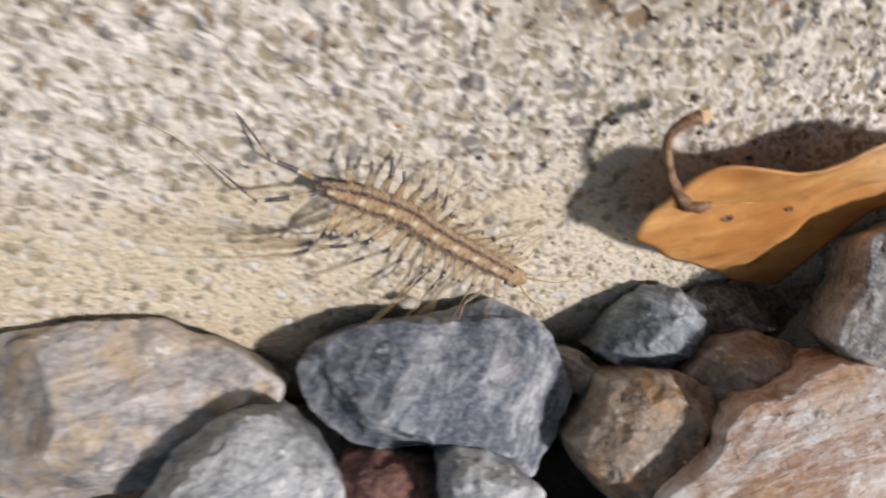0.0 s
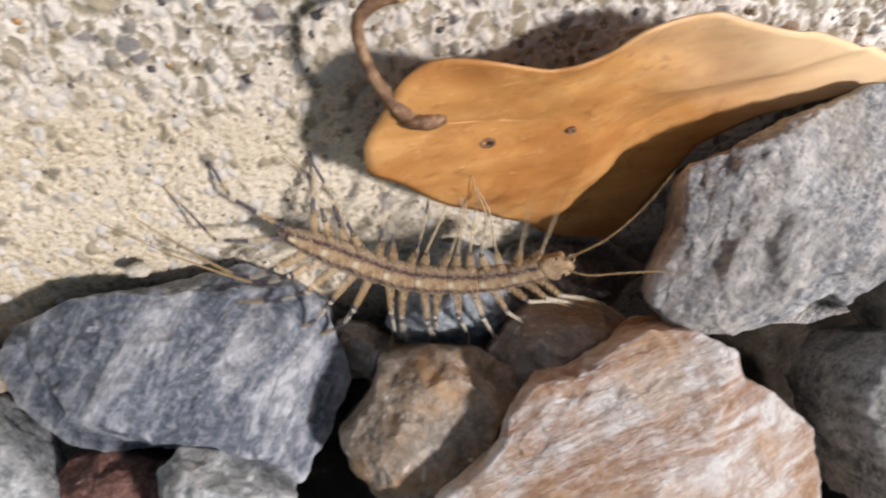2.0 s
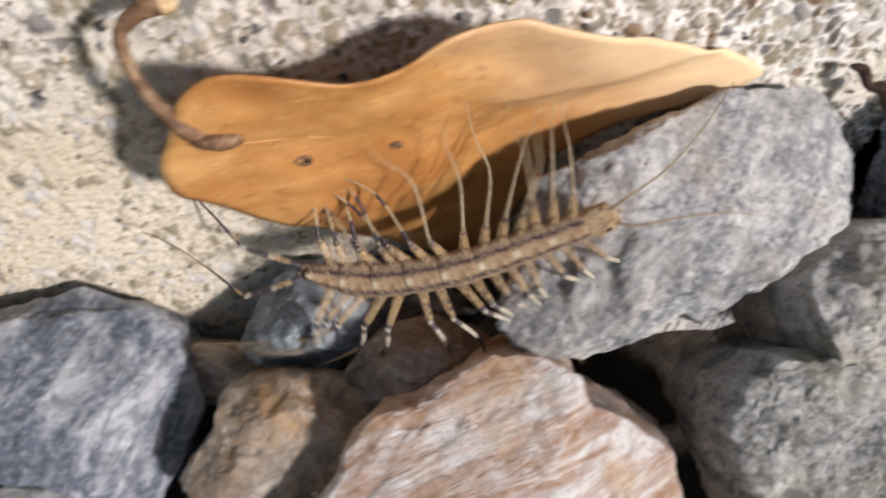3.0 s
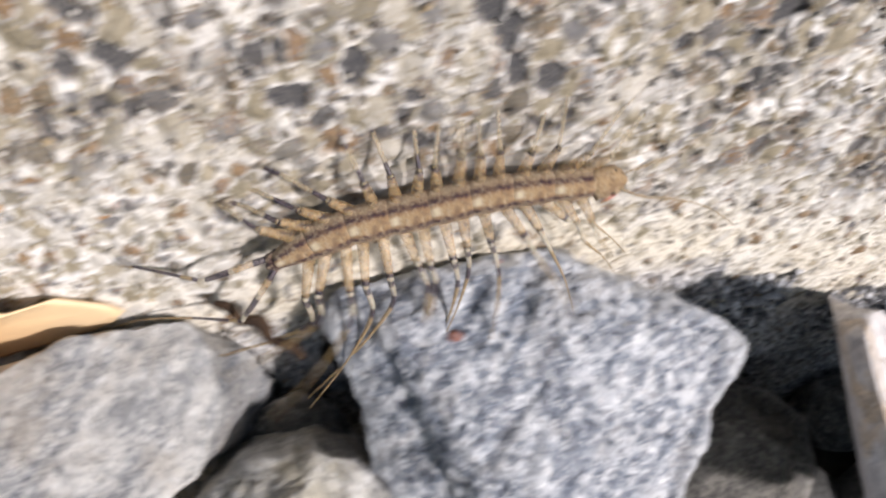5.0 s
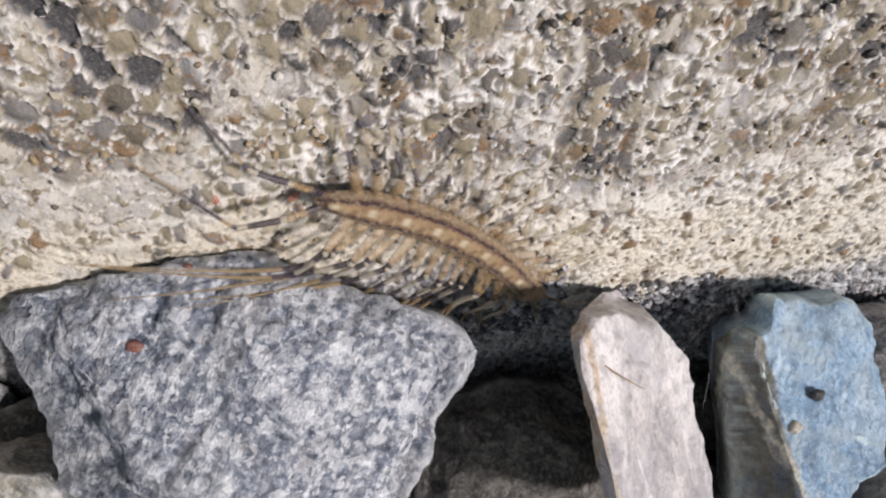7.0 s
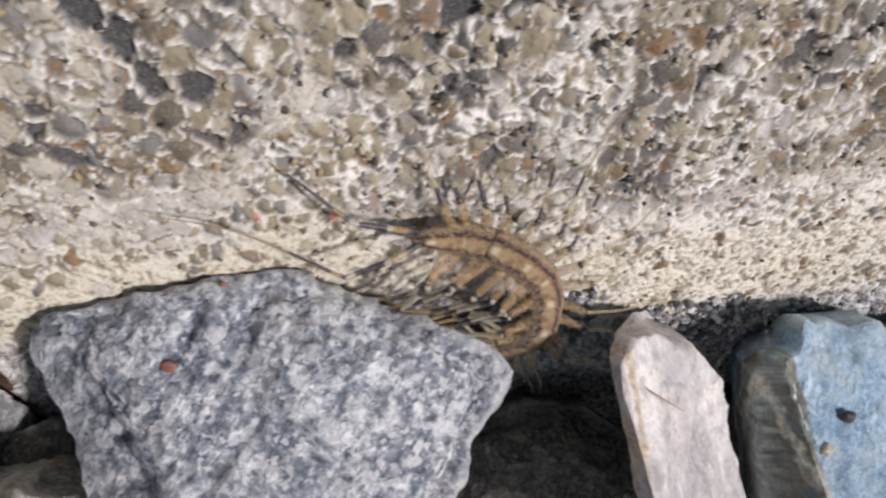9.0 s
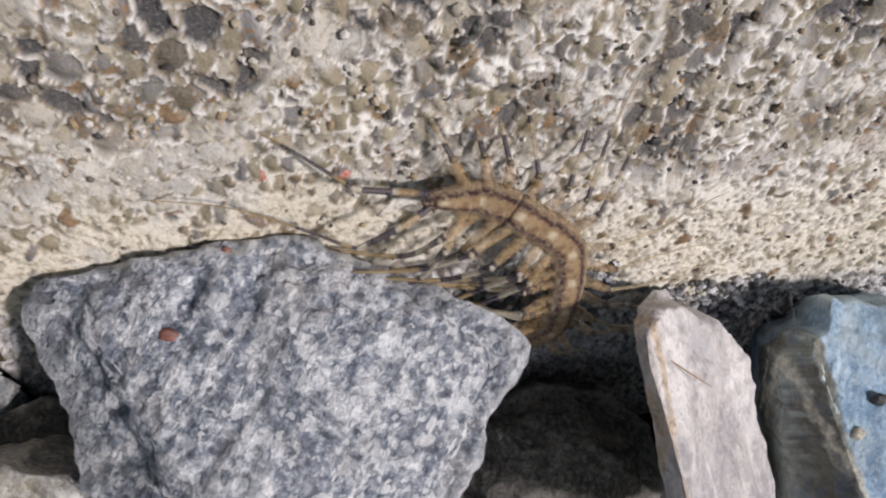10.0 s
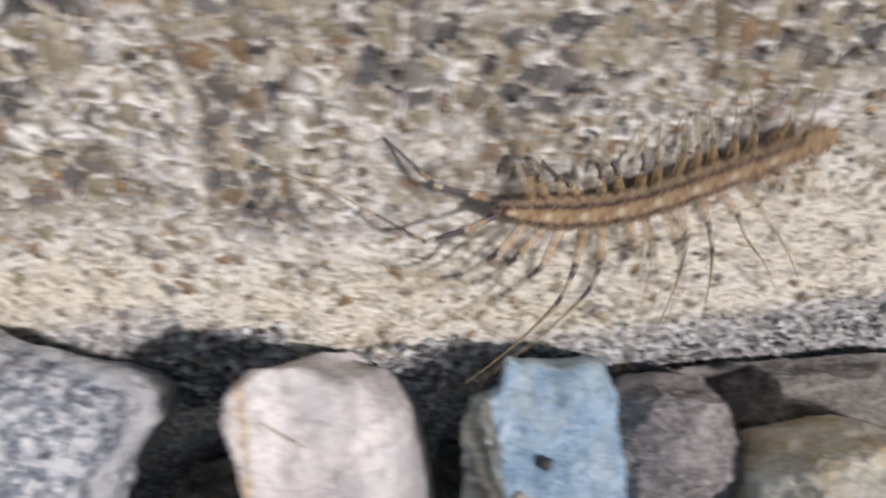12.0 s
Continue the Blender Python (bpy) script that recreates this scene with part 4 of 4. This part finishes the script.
def build_grit():
    """Coarse grit washed against the foot of the wall, in the gaps beside the upright stone."""
    rng = random.Random(23)
    base = bmesh.new()
    bmesh.ops.create_icosphere(base, subdivisions=2, radius=1.0)
    bv = [v.co.copy() for v in base.verts]
    bf = [[v.index for v in f.verts] for f in base.faces]
    base.free()
    verts, faces = [], []
    for x0, x1, z0, z1, count in ((54, 70, -34, -19, 420), (78, 93, -37, -26, 260), (104, 160, -40, -33, 110)):
        for k in range(count):
            x, z = rng.uniform(x0, x1), z0 + (z1 - z0) * rng.random() ** 1.2
            r = rng.uniform(0.2, 0.62)
            o, sh = len(verts), Vector((k * 0.7, x, z))
            for v in bv:
                d = v * (1 + 0.8 * noise.noise(v * 1.2 + sh)) * r
                verts.append(Vector((x + d.x, -0.2 + 0.8 * d.y - 0.5 * r, z + 0.85 * d.z)) * MM)
            for f in bf:
                faces.append([o + i for i in f])
    n = Nodes("foot_grit", 0.7, 0.4)
    geo = n.t.nodes.new("ShaderNodeNewGeometry")
    col = n.ramp(geo.outputs["Random Per Island"], [(0.0, (0.05, 0.05, 0.053)), (0.4, (0.15, 0.15, 0.155)), (0.7, (0.38, 0.38, 0.385)), (1.0, (0.74, 0.74, 0.74))])
    ob = mesh_object("grit", verts, faces, n.done(col, n.bump(n.noise(0.4, 4, 0.7), 0.15)), wall, smooth=False)
    return tagged(ob, "dark coarse grit along the wall foot", kind="stuff")


build_grit()


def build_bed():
    """Lower layer of gravel, coloured near black to stand for shade in the gaps."""
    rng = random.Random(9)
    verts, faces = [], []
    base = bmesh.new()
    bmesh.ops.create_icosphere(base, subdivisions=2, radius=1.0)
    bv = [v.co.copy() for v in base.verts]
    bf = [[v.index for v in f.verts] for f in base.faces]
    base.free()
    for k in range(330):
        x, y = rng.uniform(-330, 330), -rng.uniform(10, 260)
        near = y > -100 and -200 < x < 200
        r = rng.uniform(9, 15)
        # nearer the viewer the bed is raised, out of view, to block low light
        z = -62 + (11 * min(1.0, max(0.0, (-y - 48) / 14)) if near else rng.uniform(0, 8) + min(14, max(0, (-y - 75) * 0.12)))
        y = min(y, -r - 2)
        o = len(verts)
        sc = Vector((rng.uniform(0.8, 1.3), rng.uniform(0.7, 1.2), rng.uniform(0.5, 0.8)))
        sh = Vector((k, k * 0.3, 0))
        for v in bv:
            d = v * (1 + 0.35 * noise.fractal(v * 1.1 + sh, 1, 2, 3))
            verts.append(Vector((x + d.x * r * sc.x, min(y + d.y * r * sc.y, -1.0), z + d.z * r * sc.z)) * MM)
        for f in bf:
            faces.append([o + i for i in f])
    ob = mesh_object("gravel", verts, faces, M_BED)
    return tagged(ob, "gravel coloured near black for shade, underneath and around the loose stones", "gravel", kind="stuff")


build_bed()


_b = Nodes("twig_bark", 0.75, 0.3)
M_BARK = _b.done(_b.ramp(_b.noise(0.9, 5, 0.7), [(0.32, (0.02, 0.012, 0.008)), (0.52, (0.05, 0.028, 0.015)), (0.7, (0.13, 0.075, 0.035))]), _b.bump(_b.noise(0.7, 5, 0.7), 0.4))

# spider silk between the upright white stone, the blue stone and the wall
def build_web():
    root = new("spider_web")
    root.location = mm(88, -6, -24)
    tagged(root, "torn strands of spider silk between stone and wall", "spider web")
    rng = random.Random(4)
    hub = (2.5, 2.0, -1.0)
    for k in range(13):
        a = (rng.uniform(-9, 14), rng.uniform(-13, 5), rng.uniform(-13, 3))
        b = tuple(h + rng.uniform(-3, 3) for h in hub)
        m = tuple((p + q) / 2 + rng.uniform(-0.7, 0.7) for p, q in zip(b, a))
        tube("strand", [b, m, a], [0.007, 0.008, 0.007], M_WEB, root, sides=4, steps=4)
    return root


build_web()
tagged(tube("twig", [(-5.2, -2.2, -6.4), (-3.6, -2.6, -6.8), (-2.6, -3.4, -8.4), (-0.6, -3.8, -8.8), (0.2, -5.0, -10.8), (2.2, -5.6, -11.4), (3.4, -6.6, -13.0)], [0.25, 0.7, 0.5, 0.85, 0.5, 0.65, 0.2], M_BARK), "short crooked brown twig between stone and wall", "twig")
tagged(tube("plant_fibre", [(67.5, -17.0, -12.6), (69.5, -18.4, -13.6), (72.0, -19.6, -15.2)], [0.06, 0.08, 0.04], M_TWIG, sides=5), "fine brown plant fibre on the white stone", "fibre")


# ---- the house centipede ----
def shell_material():
    n = Nodes("centipede_shell", 0.42, 0.5)
    lat, lon, flank = n.attr("lat"), n.attr("lon"), n.attr("spot")
    wob = n.math("ADD", lat, n.math("MULTIPLY", n.math("SUBTRACT", n.noise(0.5, 5, 0.85), 0.5), 0.8))
    col = n.ramp(wob, [(0.0, (0.54, 0.38, 0.21)), (0.34, (0.40, 0.255, 0.13)), (0.44, (0.11, 0.055, 0.055)), (0.55, (0.04, 0.018, 0.03)),
                       (0.65, (0.13, 0.075, 0.06)), (0.76, (0.36, 0.26, 0.16)), (1.0, (0.40, 0.30, 0.19))])
    col = n.mix(n.ramp(lon, [(0.0, 0.5), (0.05, 0.0), (0.95, 0.0), (1.0, 0.5)]), col, (0.15, 0.08, 0.05))
    col = n.mix(n.ramp(n.noise(0.6, 5, 0.8), [(0.49, 0.0), (0.58, 0.55)]), col, (0.64, 0.53, 0.36))
    col = n.mix(n.ramp(n.noise(0.8, 5, 0.8, n.squeeze((10, 60, 20), (1, 1, 1))), [(0.5, 0.0), (0.58, 0.6)]), col, (0.22, 0.13, 0.08))
    col = n.mix(n.ramp(flank, [(0.2, 0.0), (0.6, 0.85)]), col, (0.84, 0.74, 0.53))
    n.bsdf.inputs["Subsurface Weight"].default_value = 0.08
    n.bsdf.inputs["Subsurface Radius"].default_value = (0.0012, 0.0008, 0.0005)
    return n.done(col, n.bump(n.noise(0.5, 5, 0.85), 0.45))


M_SHELL = shell_material()


def limb_material(name, a, b, rough=0.4, clear=1.0, blotch=0.0):
    n = Nodes(name, rough, 0.5)
    n.bsdf.inputs["Subsurface Weight"].default_value = 0.3
    n.bsdf.inputs["Subsurface Radius"].default_value = (0.0008, 0.0006, 0.0004)
    n.bsdf.inputs["Alpha"].default_value = clear
    col = n.ramp(n.noise(0.5, 4, 0.75), [(0.36, a), (0.64, b)])
    if blotch:
        col = n.mix(n.ramp(n.noise(0.85, 4, 0.7), [(0.55, 0.0), (0.61, blotch)]), col, (0.06, 0.04, 0.05))
    return n.done(col, n.bump(n.noise(0.35, 3), 0.1))


# the limbs are half transparent, their dark bands opaque
M_LIMB = limb_material("limb_tan", (0.42, 0.28, 0.13), (0.64, 0.46, 0.25), 0.5, 0.36, 0.9)
M_LIMB_PALE = limb_material("limb_cream", (0.46, 0.40, 0.29), (0.72, 0.66, 0.54), 0.4, 0.55)
M_LIMB_DARK = limb_material("limb_band", (0.03, 0.026, 0.042), (0.13, 0.10, 0.11), 0.4, 0.7)
M_LIMB_CLEAR = limb_material("limb_clear", (0.36, 0.28, 0.16), (0.60, 0.50, 0.33), 0.4, 0.34)
M_LIMB_FOOT = limb_material("limb_amber", (0.27, 0.185, 0.085), (0.46, 0.345, 0.19), 0.4, 0.6)
M_EYE = limb_material("centipede_eye", (0.01, 0.01, 0.01), (0.03, 0.02, 0.02), 0.15)


def shell(name, length, wide_front, wide_back, high, parent, spot=True):
    """One overlapping back plate, x forward, z out of the back (mm), with its soft flanks below."""
    nu, nv = 18, 26
    verts, faces, lat, lon, mark = [], [], [], [], []
    for i in range(nu + 1):
        u = i / nu
        x = (0.5 - u) * length
        end = math.sqrt(max(0.0, 1.0 - abs(2 * u - 1) ** 5))
        w = (wide_front * (1 - u) + wide_back * u) * 0.5 * (0.70 + 0.30 * end)
        rise = high * (0.95 + 0.05 * u) * (0.60 + 0.40 * end)
        for j in range(nv):
            a = 2 * math.pi * j / nv
            c, s = math.cos(a), math.sin(a)
            y = w * math.copysign(abs(c) ** 0.95, c)
            z = (rise * abs(s) ** 0.95 * 0.66 if s > 0 else -high * 0.55 * abs(s) ** 0.8)
            verts.append(Vector((x, y, z)) * MM)
            lat.append(min(1.0, abs(y) / w) if s >= 0 else 1.0)
            lon.append(u)
            ridge = math.exp(-((u - 0.82) / 0.14) ** 2) * math.exp(-(y / ((0.06 + 0.16 * u) * w)) ** 2) if spot and s > 0 else 0.0
            mark.append(ridge)
    for i in range(nu):
        for j in range(nv):
            faces.append((i * nv + j, (i + 1) * nv + j, (i + 1) * nv + (j + 1) % nv, i * nv + (j + 1) % nv))
    faces.append(tuple(range(nv)))
    faces.append(tuple(nu * nv + j for j in reversed(range(nv))))
    ob = mesh_object(name, verts, faces, M_SHELL, parent)
    for key, arr in (("lat", lat), ("lon", lon), ("spot", mark)):
        at = ob.data.attributes.new(key, "FLOAT", "POINT")
        at.data.foreach_set("value", arr)
    return ob


PLATES = 8


def leg(index, side, parent, x):
    """index 0 (behind the head) to 14 (hindmost but one); side +1 or -1. Thick thigh, banded shin, long thread-like foot; hinged at its hip."""
    k = index / 14
    jit = random.Random(index * 2 + (side > 0))
    theta = 58 + 64 * k ** 1.2 + jit.uniform(-11, 11)
    if side > 0:
        thigh, shin_long, foot_long = 2.2 + 0.7 * k, 3.8 + 2.4 * k, 5.0 + 8.0 * k
        shin, foot = theta - 2 + 8 * k + jit.uniform(-14, 14), theta + 4 + 18 * k + jit.uniform(-20, 20)
        rise = (0.32, -0.32, 0.0, 0.04)
    else:
        thigh, shin_long, foot_long = 2.4 + 1.4 * k, 3.0 + 3.2 * k, 4.5 + 15.0 * k
        shin, foot = theta - 10 + 18 * k + jit.uniform(-10, 10), theta - 10 + 62 * k + jit.uniform(-12, 12)
        rise = (0.22, -0.55, -0.12, 0.0)
    thigh, shin_long, foot_long = [d * jit.uniform(0.85, 1.15) for d in (thigh, shin_long, foot_long)]

    def way(a, up):
        a = radians(a)
        return Vector((math.cos(a), side * math.sin(a), up))

    p1 = way(theta, 0.2) * 0.9
    p2 = p1 + way(theta, rise[0]) * thigh
    knee = p2 + way(0.5 * (theta + shin), -0.1) * 0.5
    p3 = knee + way(shin, rise[1]) * shin_long
    p4 = p3 + way(foot, rise[2]) * foot_long * 0.5
    p5 = p4 + way(foot + (10 if side < 0 else -8), rise[3]) * foot_long * 0.5
    pts = [Vector((0, 0, 0)), p1, p2, knee, p3, p4, p5]
    shaft = 1.0 if side > 0 else 1.35
    radii = [0.8, 0.6 + 0.06 * k, 0.36 + 0.06 * k, (0.20 + 0.08 * k) * shaft, (0.15 + 0.07 * k) * shaft, 0.085 + 0.03 * k, 0.04]
    banded = index >= (8 if side > 0 else 5)
    slip = jit.uniform(-0.012, 0.012)

    def slot(t):
        t += slip
        if 0.315 < t < 0.365 and index > 1:
            return 2
        if banded and (0.47 < t < 0.535 or 0.61 < t < 0.665):
            return 2
        return 0 if t < 0.36 else (1 if t < 0.66 else 3)

    skins = [M_LIMB, M_LIMB_CLEAR if side > 0 else M_LIMB_PALE, M_LIMB_DARK, M_LIMB_CLEAR if side > 0 else M_LIMB_FOOT]
    ob = tube("leg", pts, radii, skins, parent, "" if not banded else "long leg banded dark and cream", sides=7, steps=8, slots=slot)
    return ob, Vector((x, side * 1.1, -0.1))


centipede = new("house_centipede")
tagged(centipede, "tan house centipede with dark back stripes and banded legs", "centipede")
plates, legs = [], []
for k in range(PLATES):
    g = k / (PLATES - 1)
    wf = 2.1 + 0.95 * math.sin(math.pi * min(1, (g + 0.12) * 0.62))
    wb = 2.1 + 0.95 * math.sin(math.pi * min(1, (g + 0.24) * 0.62))
    if k == PLATES - 1:
        wb *= 0.5
    p = shell("back_plate", 4.7, wf * 1.32, wb * 1.32, 1.9, centipede)
    plates.append(p)
    for m in range(2 if k < PLATES - 1 else 1):
        for side in (1, -1):
            ob, hip = leg(2 * k + m, side, p, 0.9 - 1.9 * m)
            legs.append((ob, hip, 2 * k + m, side))
head = pebble("head", (0, 0, 0), 1.75, M_SHELL, "rounded tan head", 2, centipede, (1.1, 1.0, 0.65))
for key, val in (("lat", 0.15), ("lon", 0.5), ("spot", 0.15)):
    at = head.data.attributes.new(key, "FLOAT", "POINT")
    at.data.foreach_set("value", [val] * len(head.data.vertices))
for side in (1, -1):
    pebble("eye", (0.6, side * 1.1, 0.45), 0.36, M_EYE, "", 6, head, (1, 1, 1))
    tube("antenna", [(0.9, side * 0.5, 0.2), (3.5, side * 1.6, 0.9), (7.5, side * 2.6, 0.5), (12, side * 4.6, -0.9), (16, side * 7.5, -1.8)], [0.16, 0.13, 0.11, 0.08, 0.05], M_LIMB_FOOT, head, sides=6)
    tube("palp", [(0.9, side * 0.3, -0.4), (1.9, side * 0.5, -0.7), (2.3, side * 0.2, -1.3)], [0.2, 0.16, 0.06], M_LIMB, head, sides=6)
tail = pebble("tail", (0, 0, 0), 1.15, M_SHELL, "", 7, centipede, (1.3, 0.85, 0.7))
for key, val in (("lat", 0.6), ("lon", 0.5), ("spot", 0.0)):
    at = tail.data.attributes.new(key, "FLOAT", "POINT")
    at.data.foreach_set("value", [val] * len(tail.data.vertices))
for side in (1, -1):
    bend = [(-0.3, 0.5, 0), (-3.4, 1.3, 0.9), (-7.6, 1.7, 0.6), (-8.6, 2.2, 0.3), (-14, 5.6, -1.2), (-20, 8.8, -2.2), (-26, 10.6, -2.6)] if side > 0 else \
        [(-0.3, -0.5, 0), (-3.0, -2.0, 0.8), (-7.0, -4.2, 0.2), (-8.0, -4.4, 0.0), (-13, -2.6, -1.4), (-19, -0.6, -2.4), (-26, 0.4, -2.8)]
    tube("tail_leg", bend, [0.36, 0.36, 0.28, 0.22, 0.13, 0.08, 0.04],
         [M_LIMB, M_LIMB_PALE, M_LIMB_DARK, M_LIMB_FOOT], tail, "trailing hind leg banded dark and cream", sides=7, steps=8,
         slots=lambda t: 2 if 0.04 < t < 0.09 or 0.19 < t < 0.30 or 0.44 < t < 0.5 or 0.54 < t < 0.66 else (0 if t < 0.17 else 1 if t < 0.45 else 3))


def motions():
    keys = {}

    def crawl(t, tilt, *line):
        """At t seconds the back runs along the line from tail to head (mm); tilt: how far the back turns up from the wall."""
        p = [Vector(q) for q in line]
        path = []
        for i in range(len(p) - 1):
            a, b = p[max(i - 1, 0)], p[min(i + 2, len(p) - 1)]
            for s in range(20):
                u = s / 20
                path.append(0.5 * ((2 * p[i]) + (p[i + 1] - a) * u + (2 * a - 5 * p[i] + 4 * p[i + 1] - b) * u * u + (3 * p[i] - a - 3 * p[i + 1] + b) * u ** 3))
        path.append(p[-1])
        run = [0.0]
        for a, b in zip(path, path[1:]):
            run.append(run[-1] + (b - a).length)
        total = run[-1]
        out = Vector((0, -1, tilt)).normalized()

        def at(f):
            f = f * total
            if f <= 0:
                pos, d = path[0] + (path[0] - path[1]).normalized() * -f, path[1] - path[0]
            else:
                i = max(1, min(len(run) - 1, next((k for k, r in enumerate(run) if r >= f), len(run) - 1)))
                u = (f - run[i - 1]) / (run[i] - run[i - 1])
                pos, d = path[i - 1].lerp(path[i], u), path[min(i + 1, len(path) - 1)] - path[max(i - 2, 0)]
            x = d.normalized()
            y = out.cross(x).normalized()
            z = x.cross(y)
            m = Matrix((x, y, z)).transposed().to_4x4()
            m.translation = pos * MM
            return m

        keys[t] = (at(0.5), [at(0.895 - 0.116 * k) for k in range(PLATES)], at(0.995), at(0.02))

    crawl(0, 0.45, (-120.9, -3.1, -3.6), (-110.9, -3.1, -9.2), (-107.0, -3.1, -12.9), (-102.9, -3.1, -16.9), (-92.2, -3.1, -26.1))
    crawl(0.5, 0.45, (-104.6, -3.1, -11.5), (-96.8, -3.1, -16.8), (-92.9, -3.1, -19.8), (-88.7, -3.1, -23.1), (-79.3, -3.1, -29.6))
    crawl(1, 0.45, (-99.3, -3.1, -12.6), (-93.5, -5.6, -14.1), (-86.9, -6.8, -19.0), (-79.8, -7.9, -23.8), (-72.2, -9.0, -27.9))
    crawl(1.5, 0.45, (-95.4, -3.1, -12.8), (-88.9, -6.1, -15.4), (-81.0, -7.8, -20.9), (-73.7, -9.4, -23.3), (-65.1, -11.0, -22.9))
    crawl(2, 0.45, (-89.2, -5.0, -23.9), (-82.0, -7.2, -27.0), (-74.5, -9.5, -29.1), (-65.5, -11.8, -27.9), (-57.1, -14.0, -23.2))
    crawl(2.5, 0.6, (-79.8, -5.5, -27.4), (-71.5, -7.9, -26.6), (-62.8, -10.2, -23.7), (-55.3, -12.6, -20.2), (-50.0, -15.0, -17.0))
    crawl(2.7, 0.6, (-75.7, -6.0, -26.3), (-68.5, -8.4, -27.0), (-60.6, -10.8, -24.0), (-52.7, -13.1, -19.4), (-47.4, -15.5, -15.3))
    crawl(3.5, 0.7, (-50.0, -17.0, -16.0), (-41.0, -20.0, -11.0), (-31.0, -20.5, -7.0), (-23.0, -18.0, -5.0), (-15.0, -14.0, -4.0))
    crawl(4.3, 0.6, (-21.4, -16.0, -5.5), (-13.9, -13.2, -1.5), (-7.1, -10.5, 1.1), (0.4, -7.7, 2.9), (7.1, -5.0, 3.0))
    crawl(4.5, 0.4, (-15.7, -10.5, -3.0), (-8.8, -9.1, 2.3), (-1.9, -7.8, 5.2), (5.1, -6.4, 6.1), (12.4, -5.0, 6.7))
    crawl(5, 0.45, (2.0, -3.2, 0.7), (9.3, -3.2, 4.3), (16.7, -3.2, 5.8), (25.2, -3.2, 7.1), (35.4, -3.2, 7.0))
    crawl(5.5, 0.45, (20.8, -3.2, 5.5), (28.8, -3.2, 4.6), (37.2, -3.2, 3.2), (45.8, -3.2, 0.1), (55.4, -3.2, -2.6))
    crawl(6, 0.45, (29.9, -3.2, 4.5), (36.6, -3.2, 1.1), (44.2, -3.2, -2.0), (52.0, -3.2, -5.8), (60.1, -3.2, -12.0))
    crawl(6.5, 0.45, (33.3, -3.2, 4.5), (39.5, -3.2, 2.8), (46.5, -3.2, -0.3), (53.1, -3.2, -4.7), (58.7, -3.2, -11.6))
    crawl(7, 0.45, (41.0, -3.2, 3.5), (47.1, -3.2, 0.2), (53.2, -3.2, -4.3), (59.0, -3.2, -10.8), (64.1, -3.2, -19.1))
    crawl(8.8, 0.45, (46.5, -3.2, 0.8), (52.0, -3.2, -1.2), (56.4, -5.0, -3.5), (59.1, -6.0, -8.9), (58.0, -8.0, -14.7), (54.5, -6.5, -19.5))
    crawl(9, 0.45, (46.2, -3.2, -0.6), (51.2, -3.2, -2.1), (55.8, -5.0, -3.6), (59.5, -6.0, -8.7), (58.8, -8.0, -14.7), (55.0, -6.5, -20.0))
    crawl(9.5, 0.45, (45.5, -3.2, 0.1), (50.5, -3.2, -1.6), (54.9, -5.0, -3.1), (59.0, -6.0, -8.3), (58.6, -8.0, -17.4), (56.5, -6.5, -23.0))
    crawl(10, 0.45, (45.7, -3.2, -0.6), (51.1, -3.2, -1.5), (55.4, -5.0, -3.3), (59.7, -6.0, -8.2), (59.3, -8.0, -17.3), (57.0, -6.5, -23.0))
    crawl(10.5, 0.45, (42.5, -3.2, -0.6), (48.0, -3.2, -2.5), (54.5, -3.2, -5.8), (60.8, -3.2, -11.8), (67.3, -3.2, -17.2))
    crawl(11, 0.45, (43.0, -3.2, 1.3), (50.6, -3.2, -1.5), (59.4, -3.2, -4.5), (67.9, -3.2, -4.5), (75.4, -3.2, -3.5))
    crawl(11.5, 0.45, (63.6, -3.2, -0.1), (71.5, -3.2, -3.0), (80.3, -3.2, -6.0), (89.7, -3.2, -8.5), (99.3, -3.2, -9.7))
    crawl(12, 0.45, (94.1, -3.2, -0.6), (101.4, -3.2, -2.5), (109.5, -3.2, -2.4), (119.3, -3.2, 0.7), (128.6, -3.2, 4.3))
    times = sorted(keys)
    walk(centipede, [(t, keys[t][0]) for t in times])
    for n, ob in enumerate(plates):
        walk(ob, [(t, keys[t][0].inverted() @ keys[t][1][n]) for t in times])
    walk(head, [(t, keys[t][0].inverted() @ keys[t][2]) for t in times])
    walk(tail, [(t, keys[t][0].inverted() @ keys[t][3]) for t in times])
    # legs swing in waves while the animal runs and rest while it pauses
    beats = [round(0.1 * k, 1) for k in range(121) if not (64 <= k <= 88 or 91 <= k <= 102)]
    for ob, hip, index, side in legs:
        rows = []
        for t in beats:
            pace = min(1.0, max(0.0, (6.3 - t) / 0.4)) if t < 8 else min(1.0, max(0.0, (t - 10.2) / 0.4))
            swing = 15 * pace * math.sin(2 * math.pi * 2.3 * t + index * 0.75 + (1.9 if side > 0 else 0))
            lift = 7 * pace * max(0.0, math.cos(2 * math.pi * 2.3 * t + index * 0.75 + (1.9 if side > 0 else 0)))
            rows.append((t, Matrix.Translation(hip * MM) @ pose(0, 0, 0, lift * side, 0, swing * side)))
        walk(ob, rows)


motions()
